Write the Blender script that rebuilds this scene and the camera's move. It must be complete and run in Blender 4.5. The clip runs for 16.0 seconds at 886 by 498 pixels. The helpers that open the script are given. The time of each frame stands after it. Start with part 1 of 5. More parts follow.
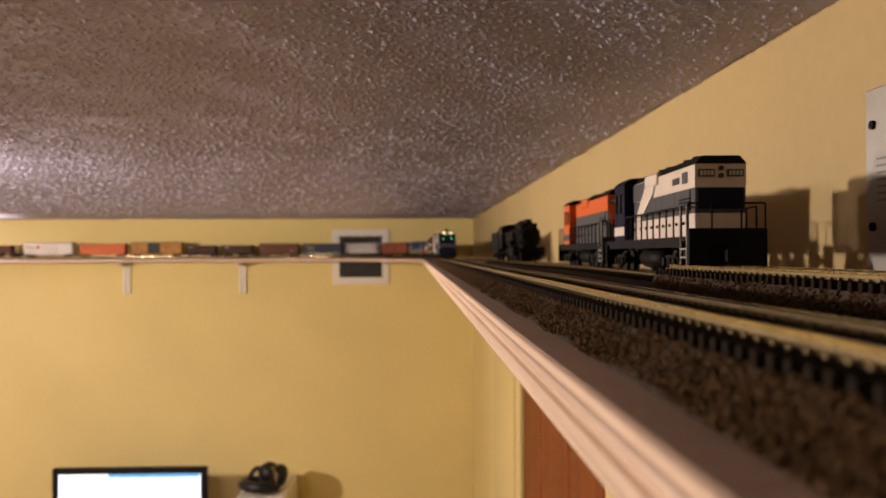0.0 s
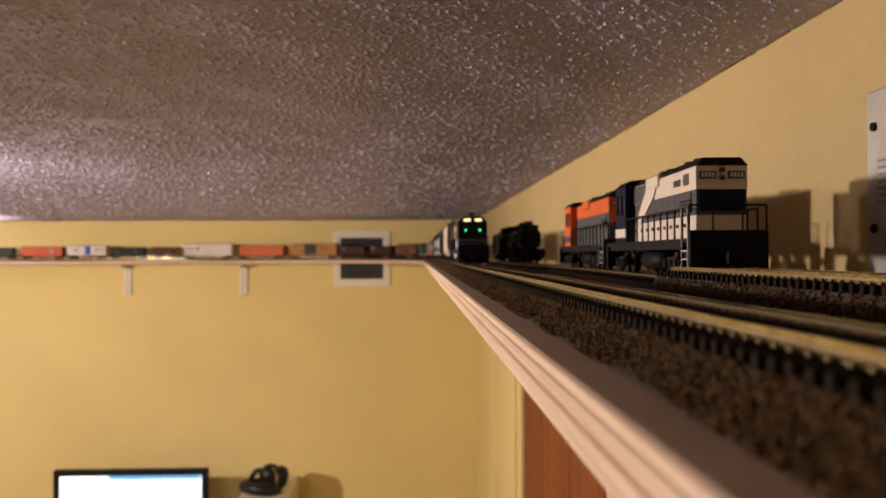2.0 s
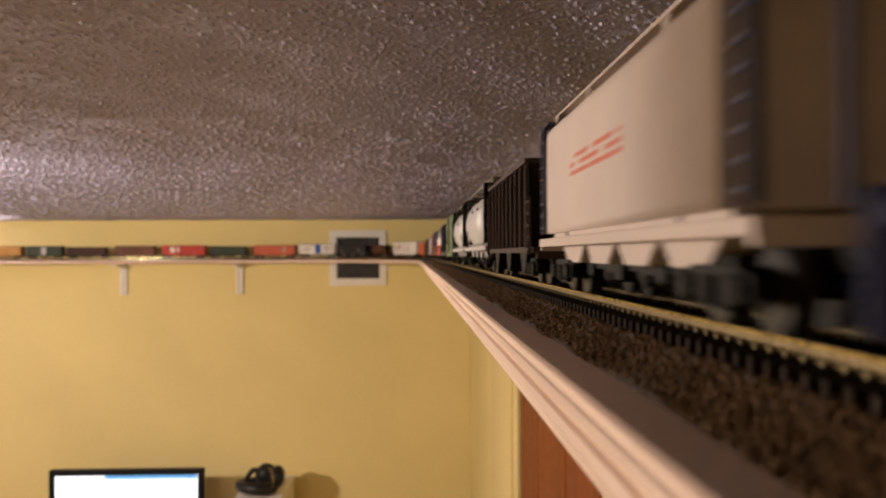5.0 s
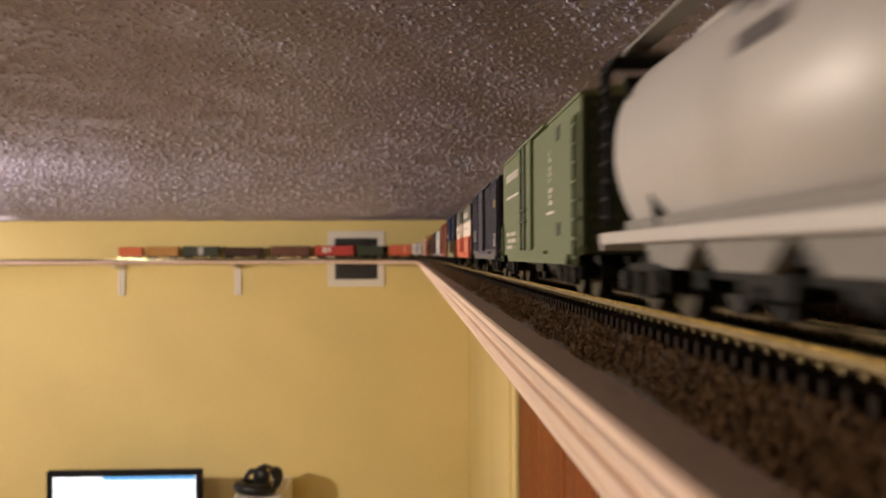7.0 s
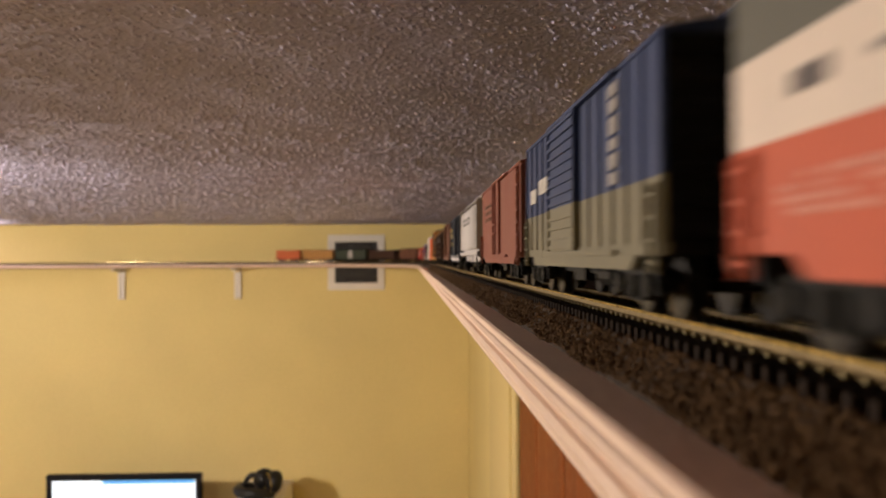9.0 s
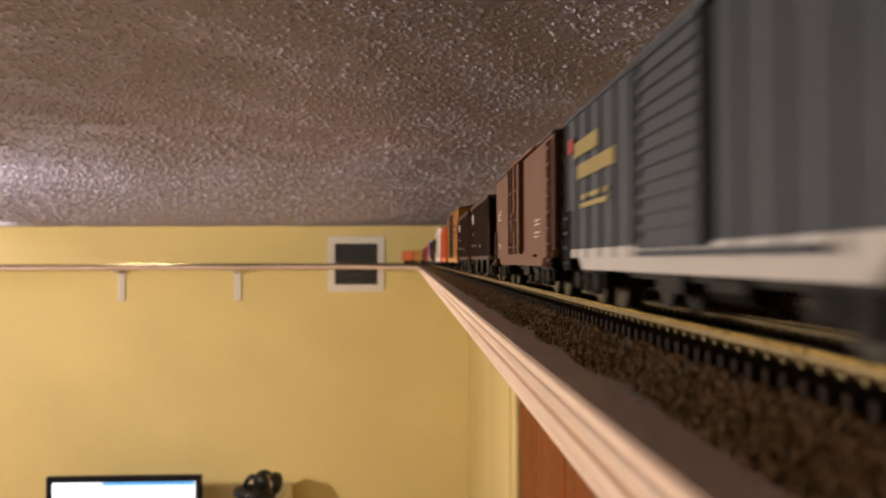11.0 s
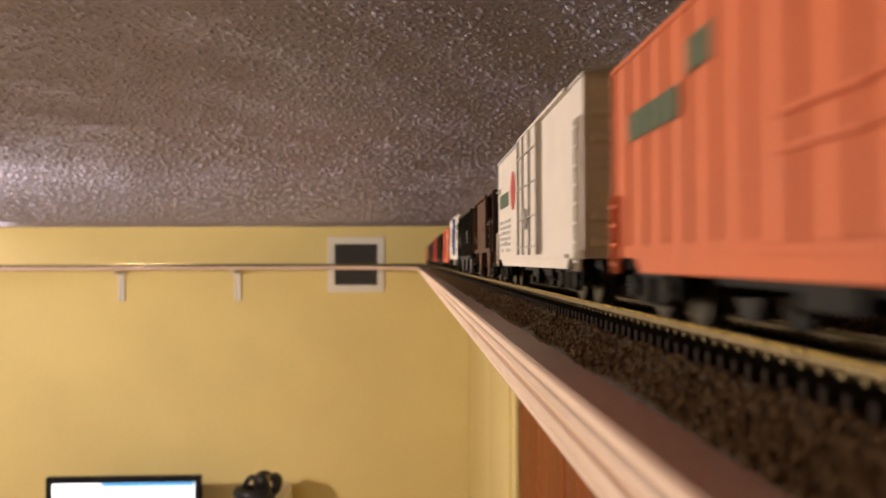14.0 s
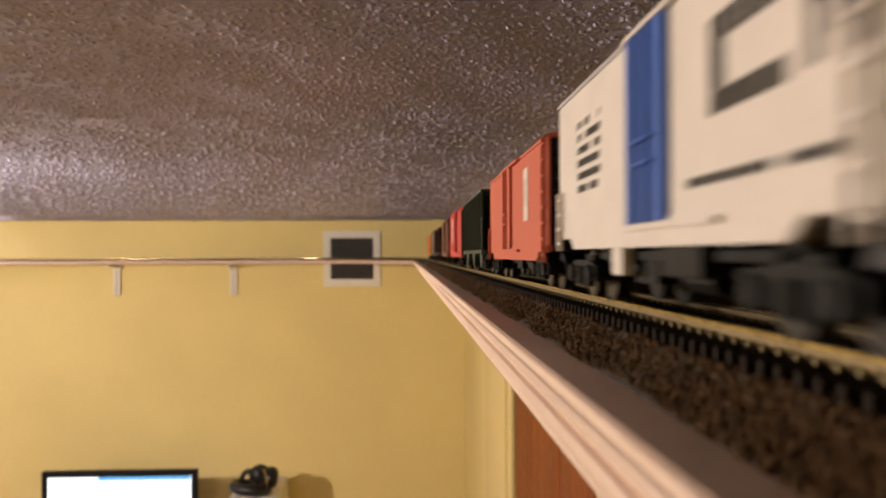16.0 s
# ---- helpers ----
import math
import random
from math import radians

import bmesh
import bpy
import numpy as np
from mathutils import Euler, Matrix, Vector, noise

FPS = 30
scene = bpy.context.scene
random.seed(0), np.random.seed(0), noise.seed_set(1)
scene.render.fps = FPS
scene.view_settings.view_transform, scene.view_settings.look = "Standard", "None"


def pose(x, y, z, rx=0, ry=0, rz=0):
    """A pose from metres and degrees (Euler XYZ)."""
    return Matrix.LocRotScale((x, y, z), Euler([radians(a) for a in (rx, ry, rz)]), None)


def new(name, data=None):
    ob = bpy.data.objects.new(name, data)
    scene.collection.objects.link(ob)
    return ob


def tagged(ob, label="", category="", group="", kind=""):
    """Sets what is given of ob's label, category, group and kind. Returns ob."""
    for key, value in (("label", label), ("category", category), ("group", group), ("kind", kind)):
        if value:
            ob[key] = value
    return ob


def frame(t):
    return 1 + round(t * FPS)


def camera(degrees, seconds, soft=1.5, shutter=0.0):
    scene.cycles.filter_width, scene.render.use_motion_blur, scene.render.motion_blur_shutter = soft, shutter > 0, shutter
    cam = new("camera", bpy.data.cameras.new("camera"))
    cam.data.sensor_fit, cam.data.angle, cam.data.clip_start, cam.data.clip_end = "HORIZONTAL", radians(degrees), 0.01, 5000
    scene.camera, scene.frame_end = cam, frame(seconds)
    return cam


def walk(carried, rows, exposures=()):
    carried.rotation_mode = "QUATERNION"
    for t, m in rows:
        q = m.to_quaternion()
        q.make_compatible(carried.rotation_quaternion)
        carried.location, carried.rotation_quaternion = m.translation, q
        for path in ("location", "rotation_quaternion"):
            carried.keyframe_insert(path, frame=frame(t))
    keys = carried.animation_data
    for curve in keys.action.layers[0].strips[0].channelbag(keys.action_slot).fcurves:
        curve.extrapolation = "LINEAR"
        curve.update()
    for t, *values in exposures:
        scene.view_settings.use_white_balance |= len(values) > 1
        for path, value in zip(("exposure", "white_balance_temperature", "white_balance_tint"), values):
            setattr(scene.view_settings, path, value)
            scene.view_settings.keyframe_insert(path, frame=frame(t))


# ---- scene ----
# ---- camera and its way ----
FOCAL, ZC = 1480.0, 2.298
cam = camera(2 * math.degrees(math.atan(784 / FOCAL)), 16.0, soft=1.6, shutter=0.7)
cam.data.dof.use_dof = True
cam.data.dof.focus_distance = 0.29
cam.data.dof.aperture_fstop = 24.0

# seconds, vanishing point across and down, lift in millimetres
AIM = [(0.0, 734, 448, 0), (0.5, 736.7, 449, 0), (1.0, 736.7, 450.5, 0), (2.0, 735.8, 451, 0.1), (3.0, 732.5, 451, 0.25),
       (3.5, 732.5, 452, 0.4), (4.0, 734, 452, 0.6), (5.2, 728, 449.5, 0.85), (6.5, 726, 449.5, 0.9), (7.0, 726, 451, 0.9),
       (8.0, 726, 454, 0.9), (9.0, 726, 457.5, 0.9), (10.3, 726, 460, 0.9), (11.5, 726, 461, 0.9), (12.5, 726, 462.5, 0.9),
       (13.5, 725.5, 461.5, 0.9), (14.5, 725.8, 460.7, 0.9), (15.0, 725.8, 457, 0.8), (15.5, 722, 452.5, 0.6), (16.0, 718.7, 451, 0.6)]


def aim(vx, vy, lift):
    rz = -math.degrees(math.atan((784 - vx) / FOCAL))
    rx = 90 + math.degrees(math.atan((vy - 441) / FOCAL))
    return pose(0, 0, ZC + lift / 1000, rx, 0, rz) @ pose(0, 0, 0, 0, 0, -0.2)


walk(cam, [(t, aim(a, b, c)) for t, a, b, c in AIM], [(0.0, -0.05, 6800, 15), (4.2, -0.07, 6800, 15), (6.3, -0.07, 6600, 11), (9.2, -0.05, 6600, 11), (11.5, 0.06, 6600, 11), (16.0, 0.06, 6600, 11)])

# ---- sizes ----
CEIL = ZC + 0.1450
RAIL = ZC - 0.010            # top of the main rails
SHELF = RAIL - 0.0105        # top of the shelf board
WALL_X, WALL_Y = 0.2445, 3.49
TX, TY, R = 0.0567, 3.40, 0.57   # main track line and its corner curve
EDGE = 0.0265                # inner edge of the shelf
LEFT, BACK = -3.7, -1.6
LAMP = (-1.77, 1.15, CEIL - 0.075)
LAMP_B = (-0.88, 1.15, CEIL - 0.075)
TORCH = (-1.90, 3.06, ZC - 0.42)

# ---- light ----
world = bpy.data.worlds.new("world")
scene.world = world
world.use_nodes = True
world.node_tree.nodes["Background"].inputs[0].default_value = (0.9, 0.8, 0.7, 1)
world.node_tree.nodes["Background"].inputs[1].default_value = 0.01


def lamp(name, kind, m, watts, colour, size):
    data = bpy.data.lights.new(name, kind)
    data.energy, data.color = watts, colour
    if kind == "AREA":
        data.shape, data.size = "DISK", size
    else:
        data.shadow_soft_size = size
    ob = new(name, data)
    ob.matrix_world = m
    return tagged(ob, "warm light of a lamp", "light")


WARM = (1.0, 0.86, 0.73)
lamp("ceiling_lamp_light", "POINT", pose(*LAMP), 128, WARM, 0.035)
lamp("second_lamp_light", "POINT", pose(*LAMP_B), 11, WARM, 0.035)
# uplight of the floor lamp that stands out of view
spot = lamp("floor_lamp_light", "SPOT", pose(*TORCH, 180, 0, 0), 46, WARM, 0.04)
spot.data.spot_size, spot.data.spot_blend = radians(82), 0.4


# ---- materials ----
def mat(name, col, rough=0.6, metal=0.0, var=0.12, scale=60.0, bump=0.15, fine=600.0, emit=None, strength=1.0, dist=0.001, spec=0.3):
    m = bpy.data.materials.new(name)
    m.use_nodes = True
    nt = m.node_tree
    b = nt.nodes["Principled BSDF"]
    b.inputs["Roughness"].default_value, b.inputs["Metallic"].default_value = rough, metal
    b.inputs["Specular IOR Level"].default_value = spec
    if emit:
        b.inputs["Base Color"].default_value = (*col, 1)
        b.inputs["Emission Color"].default_value, b.inputs["Emission Strength"].default_value = (*emit, 1), strength
        return m
    co = nt.nodes.new("ShaderNodeTexCoord")
    n1, n2 = nt.nodes.new("ShaderNodeTexNoise"), nt.nodes.new("ShaderNodeTexNoise")
    n1.inputs["Scale"].default_value, n2.inputs["Scale"].default_value = scale, fine
    n1.inputs["Detail"].default_value, n2.inputs["Detail"].default_value = 6, 3
    for n in (n1, n2):
        nt.links.new(co.outputs["Object"], n.inputs["Vector"])
    mix = nt.nodes.new("ShaderNodeMix")
    mix.data_type = "RGBA"
    mix.inputs["A"].default_value = (*[max(0, c * (1 - 1.6 * var)) for c in col], 1)
    mix.inputs["B"].default_value = (*[min(1, c * (1 + 1.6 * var)) for c in col], 1)
    add = nt.nodes.new("ShaderNodeMath")
    add.operation = "MULTIPLY_ADD"
    nt.links.new(n2.outputs["Fac"], add.inputs[0])
    add.inputs[1].default_value = 0.35
    half = nt.nodes.new("ShaderNodeMath")
    half.operation = "MULTIPLY"
    half.inputs[1].default_value = 0.65
    nt.links.new(n1.outputs["Fac"], half.inputs[0])
    nt.links.new(half.outputs[0], add.inputs[2])
    nt.links.new(add.outputs[0], mix.inputs["Factor"])
    nt.links.new(mix.outputs["Result"], b.inputs["Base Color"])
    rr = nt.nodes.new("ShaderNodeMapRange")
    rr.inputs["To Min"].default_value, rr.inputs["To Max"].default_value = max(0.02, rough - 0.12), min(1, rough + 0.12)
    nt.links.new(n1.outputs["Fac"], rr.inputs["Value"])
    nt.links.new(rr.outputs["Result"], b.inputs["Roughness"])
    if bump:
        bp = nt.nodes.new("ShaderNodeBump")
        bp.inputs["Strength"].default_value, bp.inputs["Distance"].default_value = bump, dist
        nt.links.new(n2.outputs["Fac"], bp.inputs["Height"])
        nt.links.new(bp.outputs["Normal"], b.inputs["Normal"])
    return m


def wood(name, c1, c2, axis=2, scale=14.0):
    m = mat(name, c1, 0.45)
    nt = m.node_tree
    b = nt.nodes["Principled BSDF"]
    co, mp = nt.nodes.new("ShaderNodeTexCoord"), nt.nodes.new("ShaderNodeMapping")
    s = [scale * 3] * 3
    s[axis] = scale * 0.12
    mp.inputs["Scale"].default_value = s
    n = nt.nodes.new("ShaderNodeTexNoise")
    n.inputs["Scale"].default_value, n.inputs["Detail"].default_value, n.inputs["Distortion"].default_value = 1.0, 8, 1.2
    mix = nt.nodes.new("ShaderNodeMix")
    mix.data_type = "RGBA"
    mix.inputs["A"].default_value, mix.inputs["B"].default_value = (*c1, 1), (*c2, 1)
    nt.links.new(co.outputs["Object"], mp.inputs["Vector"])
    nt.links.new(mp.outputs["Vector"], n.inputs["Vector"])
    nt.links.new(n.outputs["Fac"], mix.inputs["Factor"])
    nt.links.new(mix.outputs["Result"], b.inputs["Base Color"])
    return m


M = {}
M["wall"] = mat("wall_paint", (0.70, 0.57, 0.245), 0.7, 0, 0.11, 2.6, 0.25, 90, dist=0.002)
# side wall's yellow, warmer and darkened, since the lamps overlight that wall
M["wall_warm_dim"] = mat("warm_wall_paint_dimmed", (0.455, 0.345, 0.170), 0.7, 0, 0.11, 5.0, 0.25, 90, dist=0.002)
M["ceiling"] = mat("popcorn_ceiling", (0.485, 0.475, 0.67), 0.8, 0, 0.16, 7, 0.5, 240, dist=0.004)
M["floor"] = mat("carpet", (0.22, 0.17, 0.12), 0.95, 0, 0.2, 30, 0.5, 300)
M["white"] = mat("white_paint", (0.72, 0.68, 0.62), 0.5, 0, 0.06, 20, 0.1)
M["pier"] = mat("pier_paint", (0.60, 0.475, 0.205), 0.65, 0, 0.06, 3, 0.2, 90)
M["shelf"] = mat("brown_shelf_paint", (0.45, 0.335, 0.265), 0.65, 0, 0.15, 60, 0.2)
M["cork"] = mat("dark_roadbed", (0.050, 0.034, 0.024), 0.95, 0, 0.4, 200, 0.6, 900)
M["stone"] = mat("ballast_stone", (0.076, 0.045, 0.023), 0.9, 0, 0.75, 350, 0.5, 1500, spec=0.05)
M["tie"] = mat("black_plastic_tie", (0.018, 0.012, 0.009), 0.85, 0, 0.3, 200, 0.3, 900, spec=0.08)
M["rail"] = mat("brass_rail", (0.55, 0.45, 0.25), 0.14, 1.0, 0.28, 120, 0.15, 500)
M["rail"].node_tree.nodes["Map Range"].inputs["To Min"].default_value = 0.10
M["rail"].node_tree.nodes["Map Range"].inputs["To Max"].default_value = 0.19
M["web"] = mat("tarnished_brass", (0.17, 0.125, 0.060), 0.42, 0.8, 0.3, 200, 0.2, 700)
M["spike"] = mat("brass_spike", (0.16, 0.125, 0.06), 0.45, 0.8, 0.3, 300, 0.1, 900)
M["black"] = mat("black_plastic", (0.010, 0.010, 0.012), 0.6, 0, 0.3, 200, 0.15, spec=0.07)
M["under"] = mat("dark_underframe", (0.008, 0.0075, 0.007), 0.55, 0, 0.45, 200, 0.2, spec=0.08)
M["steel"] = mat("wheel_steel", (0.02, 0.018, 0.017), 0.4, 0.3, 0.3, 200, 0.1, spec=0.15)
M["trim"] = wood("white_trim_paint", (0.86, 0.67, 0.55), (0.54, 0.39, 0.31), 1, 70.0)
M["wood"] = wood("door_wood", (0.25, 0.066, 0.012), (0.075, 0.015, 0.003), 2, 9.0)
M["wood"].node_tree.nodes["Principled BSDF"].inputs["Specular IOR Level"].default_value = 0.08
M["grey"] = mat("grey_metal", (0.40, 0.39, 0.37), 0.45, 0.6, 0.12, 40, 0.15)
M["screen"] = mat("lit_screen", (0.1, 0.1, 0.1), 0.3, emit=(0.92, 0.97, 1.0), strength=1.6)
M["screenblue"] = mat("lit_screen_blue", (0.1, 0.1, 0.1), 0.3, emit=(0.1, 0.45, 0.9), strength=1.1)
M["lampglass"] = mat("lamp_glass", (0.9, 0.9, 0.9), 0.3, emit=(1.0, 0.8, 0.5), strength=6)
M["numlight"] = mat("number_board_glow", (0.9, 0.8, 0.5), 0.4, emit=(1.0, 0.86, 0.42), strength=1.6)
M["green_led"] = mat("green_light_glow", (0.1, 0.9, 0.5), 0.4, emit=(0.02, 1.0, 0.38), strength=2.6)
M["leather"] = mat("black_leather", (0.008, 0.008, 0.009), 0.38, 0, 0.3, 60, 0.2, 300, spec=0.35)
M["glass"] = mat("dark_glass", (0.015, 0.018, 0.022), 0.12, 0, 0.1, 50, 0)
PAINT = dict(pinkgrey=(0.50, 0.42, 0.38), darkbrown=(0.045, 0.026, 0.022), silver=(0.50, 0.47, 0.45), green=(0.135, 0.165, 0.095),
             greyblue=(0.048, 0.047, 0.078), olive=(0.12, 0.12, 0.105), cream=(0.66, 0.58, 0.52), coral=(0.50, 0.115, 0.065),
             blue=(0.023, 0.039, 0.108), khaki=(0.17, 0.155, 0.105), redbrown=(0.20, 0.060, 0.038), palegrey=(0.42, 0.40, 0.40),
             navy=(0.035, 0.042, 0.060), brown=(0.135, 0.060, 0.040), hopper=(0.058, 0.029, 0.021), yellow=(0.40, 0.205, 0.062),
             orange=(0.58, 0.150, 0.062), offwhite=(0.66, 0.61, 0.57), oxide=(0.080, 0.034, 0.019), coal=(0.024, 0.023, 0.021),
             bright_blue=(0.03, 0.09, 0.36), darkgreen=(0.045, 0.055, 0.040), red=(0.42, 0.05, 0.04), doorgreen=(0.05, 0.055, 0.05),
             loconavy=(0.011, 0.013, 0.032), locogrey=(0.075, 0.075, 0.085), letter=(0.58, 0.56, 0.52), letterdark=(0.05, 0.045, 0.04),
             letteryellow=(0.36, 0.29, 0.12), lettergreen=(0.10, 0.14, 0.09), locoorange=(0.62, 0.12, 0.03), grey_bay=(0.22, 0.21, 0.20), pinkred=(0.60, 0.28, 0.22), stripegrey=(0.12, 0.12, 0.14), sillgrey=(0.115, 0.105, 0.115))
for key, c in PAINT.items():
    M[key] = mat(key + "_model_paint", c, 0.62, 0, 0.12, 70, 0.12, 900, dist=0.0003, spec=0.16)
M["silver"] = mat("silver_model_paint", (0.41, 0.39, 0.385), 0.45, 0.0, 0.08, 40, 0.05, 900, dist=0.0003, spec=0.5)
M["loconavy"].node_tree.nodes["Principled BSDF"].inputs["Specular IOR Level"].default_value = 0.06


# ---- mesh helpers ----
def box(bm, x0, x1, y0, y1, z0, z1, bev=0.0):
    v = [bm.verts.new(p) for p in ((x0, y0, z0), (x1, y0, z0), (x1, y1, z0), (x0, y1, z0), (x0, y0, z1), (x1, y0, z1), (x1, y1, z1), (x0, y1, z1))]
    fs = [bm.faces.new([v[i] for i in q]) for q in ((0, 3, 2, 1), (4, 5, 6, 7), (0, 1, 5, 4), (1, 2, 6, 5), (2, 3, 7, 6), (3, 0, 4, 7))]
    if bev:
        es = list({e for f in fs for e in f.edges})
        bmesh.ops.bevel(bm, geom=es, offset=bev, segments=2, profile=0.5, affect="EDGES")
    return fs


def prism(bm, profile, a0, a1, axis="y"):
    """Extrude a closed outline: for axis y the outline is in x, z; for axis x in y, z."""
    put = (lambda p, a: (p[0], a, p[1])) if axis == "y" else ((lambda p, a: (a, p[0], p[1])) if axis == "x" else (lambda p, a: (p[0], p[1], a)))
    a = [bm.verts.new(put(p, a0)) for p in profile]
    b = [bm.verts.new(put(p, a1)) for p in profile]
    n = len(profile)
    for i in range(n):
        bm.faces.new((a[i], a[(i + 1) % n], b[(i + 1) % n], b[i]))
    bm.faces.new(a[::-1])
    bm.faces.new(b)
    bmesh.ops.recalc_face_normals(bm, faces=bm.faces[:])


def cyl(bm, p0, p1, r, seg=12, r2=None):
    p0, p1 = Vector(p0), Vector(p1)
    d = p1 - p0
    q = d.to_track_quat("Z", "Y").to_matrix().to_4x4()
    m = Matrix.Translation((p0 + p1) / 2) @ q
    bmesh.ops.create_cone(bm, cap_ends=True, segments=seg, radius1=r, radius2=r if r2 is None else r2, depth=d.length, matrix=m)


def tube(pts, r, seg=12):
    """One bent round bar through the points."""
    bm = bmesh.new()
    rings = []
    for i, p in enumerate(pts):
        d = pts[min(i + 1, len(pts) - 1)] - pts[max(i - 1, 0)]
        q = d.to_track_quat("Z", "Y")
        rings.append([bm.verts.new(p + q @ Vector((r * math.cos(2 * math.pi * k / seg), r * math.sin(2 * math.pi * k / seg), 0))) for k in range(seg)])
    for a, b in zip(rings, rings[1:]):
        for k in range(seg):
            bm.faces.new((a[k], a[(k + 1) % seg], b[(k + 1) % seg], b[k]))
    bm.faces.new(rings[0][::-1])
    bm.faces.new(rings[-1])
    return bm


def mesh_of(name, bm, material):
    me = bpy.data.meshes.new(name)
    bm.to_mesh(me)
    bm.free()
    for m in (material if isinstance(material, (list, tuple)) else [material]):
        me.materials.append(m)
    return me


def part(name, bm, material, parent=None, label="", smooth=False):
    me = mesh_of(name, bm, material)
    if smooth:
        for p in me.polygons:
            p.use_smooth = True
    ob = new(name, me)
    ob.parent = parent
    if label:
        tagged(ob, label)
    return ob


def boxes(name, lst, material, parent=None, label="", bev=0.0):
    bm = bmesh.new()
    for b in lst:
        box(bm, *b, bev=bev)
    return part(name, bm, material, parent, label)


def singles(name, lst, material, parent=None, label="", bev=0.0):
    """One object for each box."""
    for b in lst:
        boxes(name, [b], material, parent, label, bev)


def raw(name, verts, faces, material, parent=None):
    me = bpy.data.meshes.new(name)
    me.from_pydata(verts, [], faces)
    me.materials.append(material)
    ob = new(name, me)
    ob.parent = parent
    return ob


def structure(ob, label, category):
    return tagged(ob, label, category, kind="structure")


# ---- room ----
def room():
    w = 0.12
    structure(boxes("wall_far", [(LEFT, WALL_X, WALL_Y, WALL_Y + w, 0, CEIL)], M["wall"]), "yellow painted plaster wall behind the shelf", "wall")
    structure(boxes("wall_left", [(LEFT - w, LEFT, BACK - w, WALL_Y + w, 0, CEIL)], M["wall"]), "yellow painted plaster wall", "wall")
    structure(boxes("wall_back", [(LEFT, WALL_X, BACK - w, BACK, 0, CEIL)], M["wall"]), "yellow painted plaster wall", "wall")
    # the wall along the shelf, with the doorway cut through it
    d0, d1, dh = 1.02, 1.865, 2.05
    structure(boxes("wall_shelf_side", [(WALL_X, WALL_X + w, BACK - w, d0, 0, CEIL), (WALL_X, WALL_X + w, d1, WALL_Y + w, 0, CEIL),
                                        (WALL_X, WALL_X + w, d0, d1, dh, CEIL)], M["wall_warm_dim"]), "yellow plaster wall along the shelf, colour warmed and dimmed for the lamplight", "wall")
    structure(boxes("floor", [(LEFT - w, WALL_X + w, BACK - w, WALL_Y + w, -0.1, 0)], M["floor"]), "brown carpet floor", "floor")
    door = tagged(new("door_1"), "reddish brown stained wooden panel door, closed", "door", kind="structure")
    boxes("door_leaf", [(WALL_X + 0.012, WALL_X + 0.05, d0 + 0.004, d1 - 0.004, 0.01, dh - 0.004)], M["wood"], door, bev=0.002)
    cuts = (d0 + 0.006, 1.075, 1.325, 1.615, d1 - 0.006)
    for a, b in zip(cuts, cuts[1:]):
        boxes("plank", [(WALL_X - 0.002, WALL_X + 0.014, a + 0.004, b - 0.004, 0.02, dh - 0.012)], M["wood"], door, bev=0.003)
    structure(boxes("wall_pier", [(WALL_X - 0.016, WALL_X, d1 + 0.07, 2.43, 0, SHELF - 0.02)], M["pier"]), "pale yellow painted pier between door and corner", "wall")
    # thin sheet in the far wall's undimmed yellow, laid over the dimmed side wall
    structure(boxes("wall_lower", [(WALL_X - 0.003, WALL_X, 2.43, WALL_Y, 0, SHELF - 0.02)], M["wall"]), "yellow painted plaster wall under the shelf by the corner", "wall")
    boxes("door_casing", [(WALL_X - 0.012, WALL_X, d1, d1 + 0.07, 0, dh + 0.06), (WALL_X - 0.012, WALL_X, d0 - 0.06, d0, 0, dh + 0.06),
                          (WALL_X - 0.012, WALL_X, d0, d1, dh, dh + 0.06)], M["pier"], door, bev=0.003)
    bm = bmesh.new()
    cyl(bm, (WALL_X - 0.05, d1 - 0.07, 1.0), (WALL_X + 0.012, d1 - 0.07, 1.0), 0.012)
    bmesh.ops.create_uvsphere(bm, u_segments=16, v_segments=10, radius=0.028, matrix=Matrix.Translation((WALL_X - 0.05, d1 - 0.07, 1.0)))
    part("door_knob", bm, M["rail"], door, "round brass knob", True)


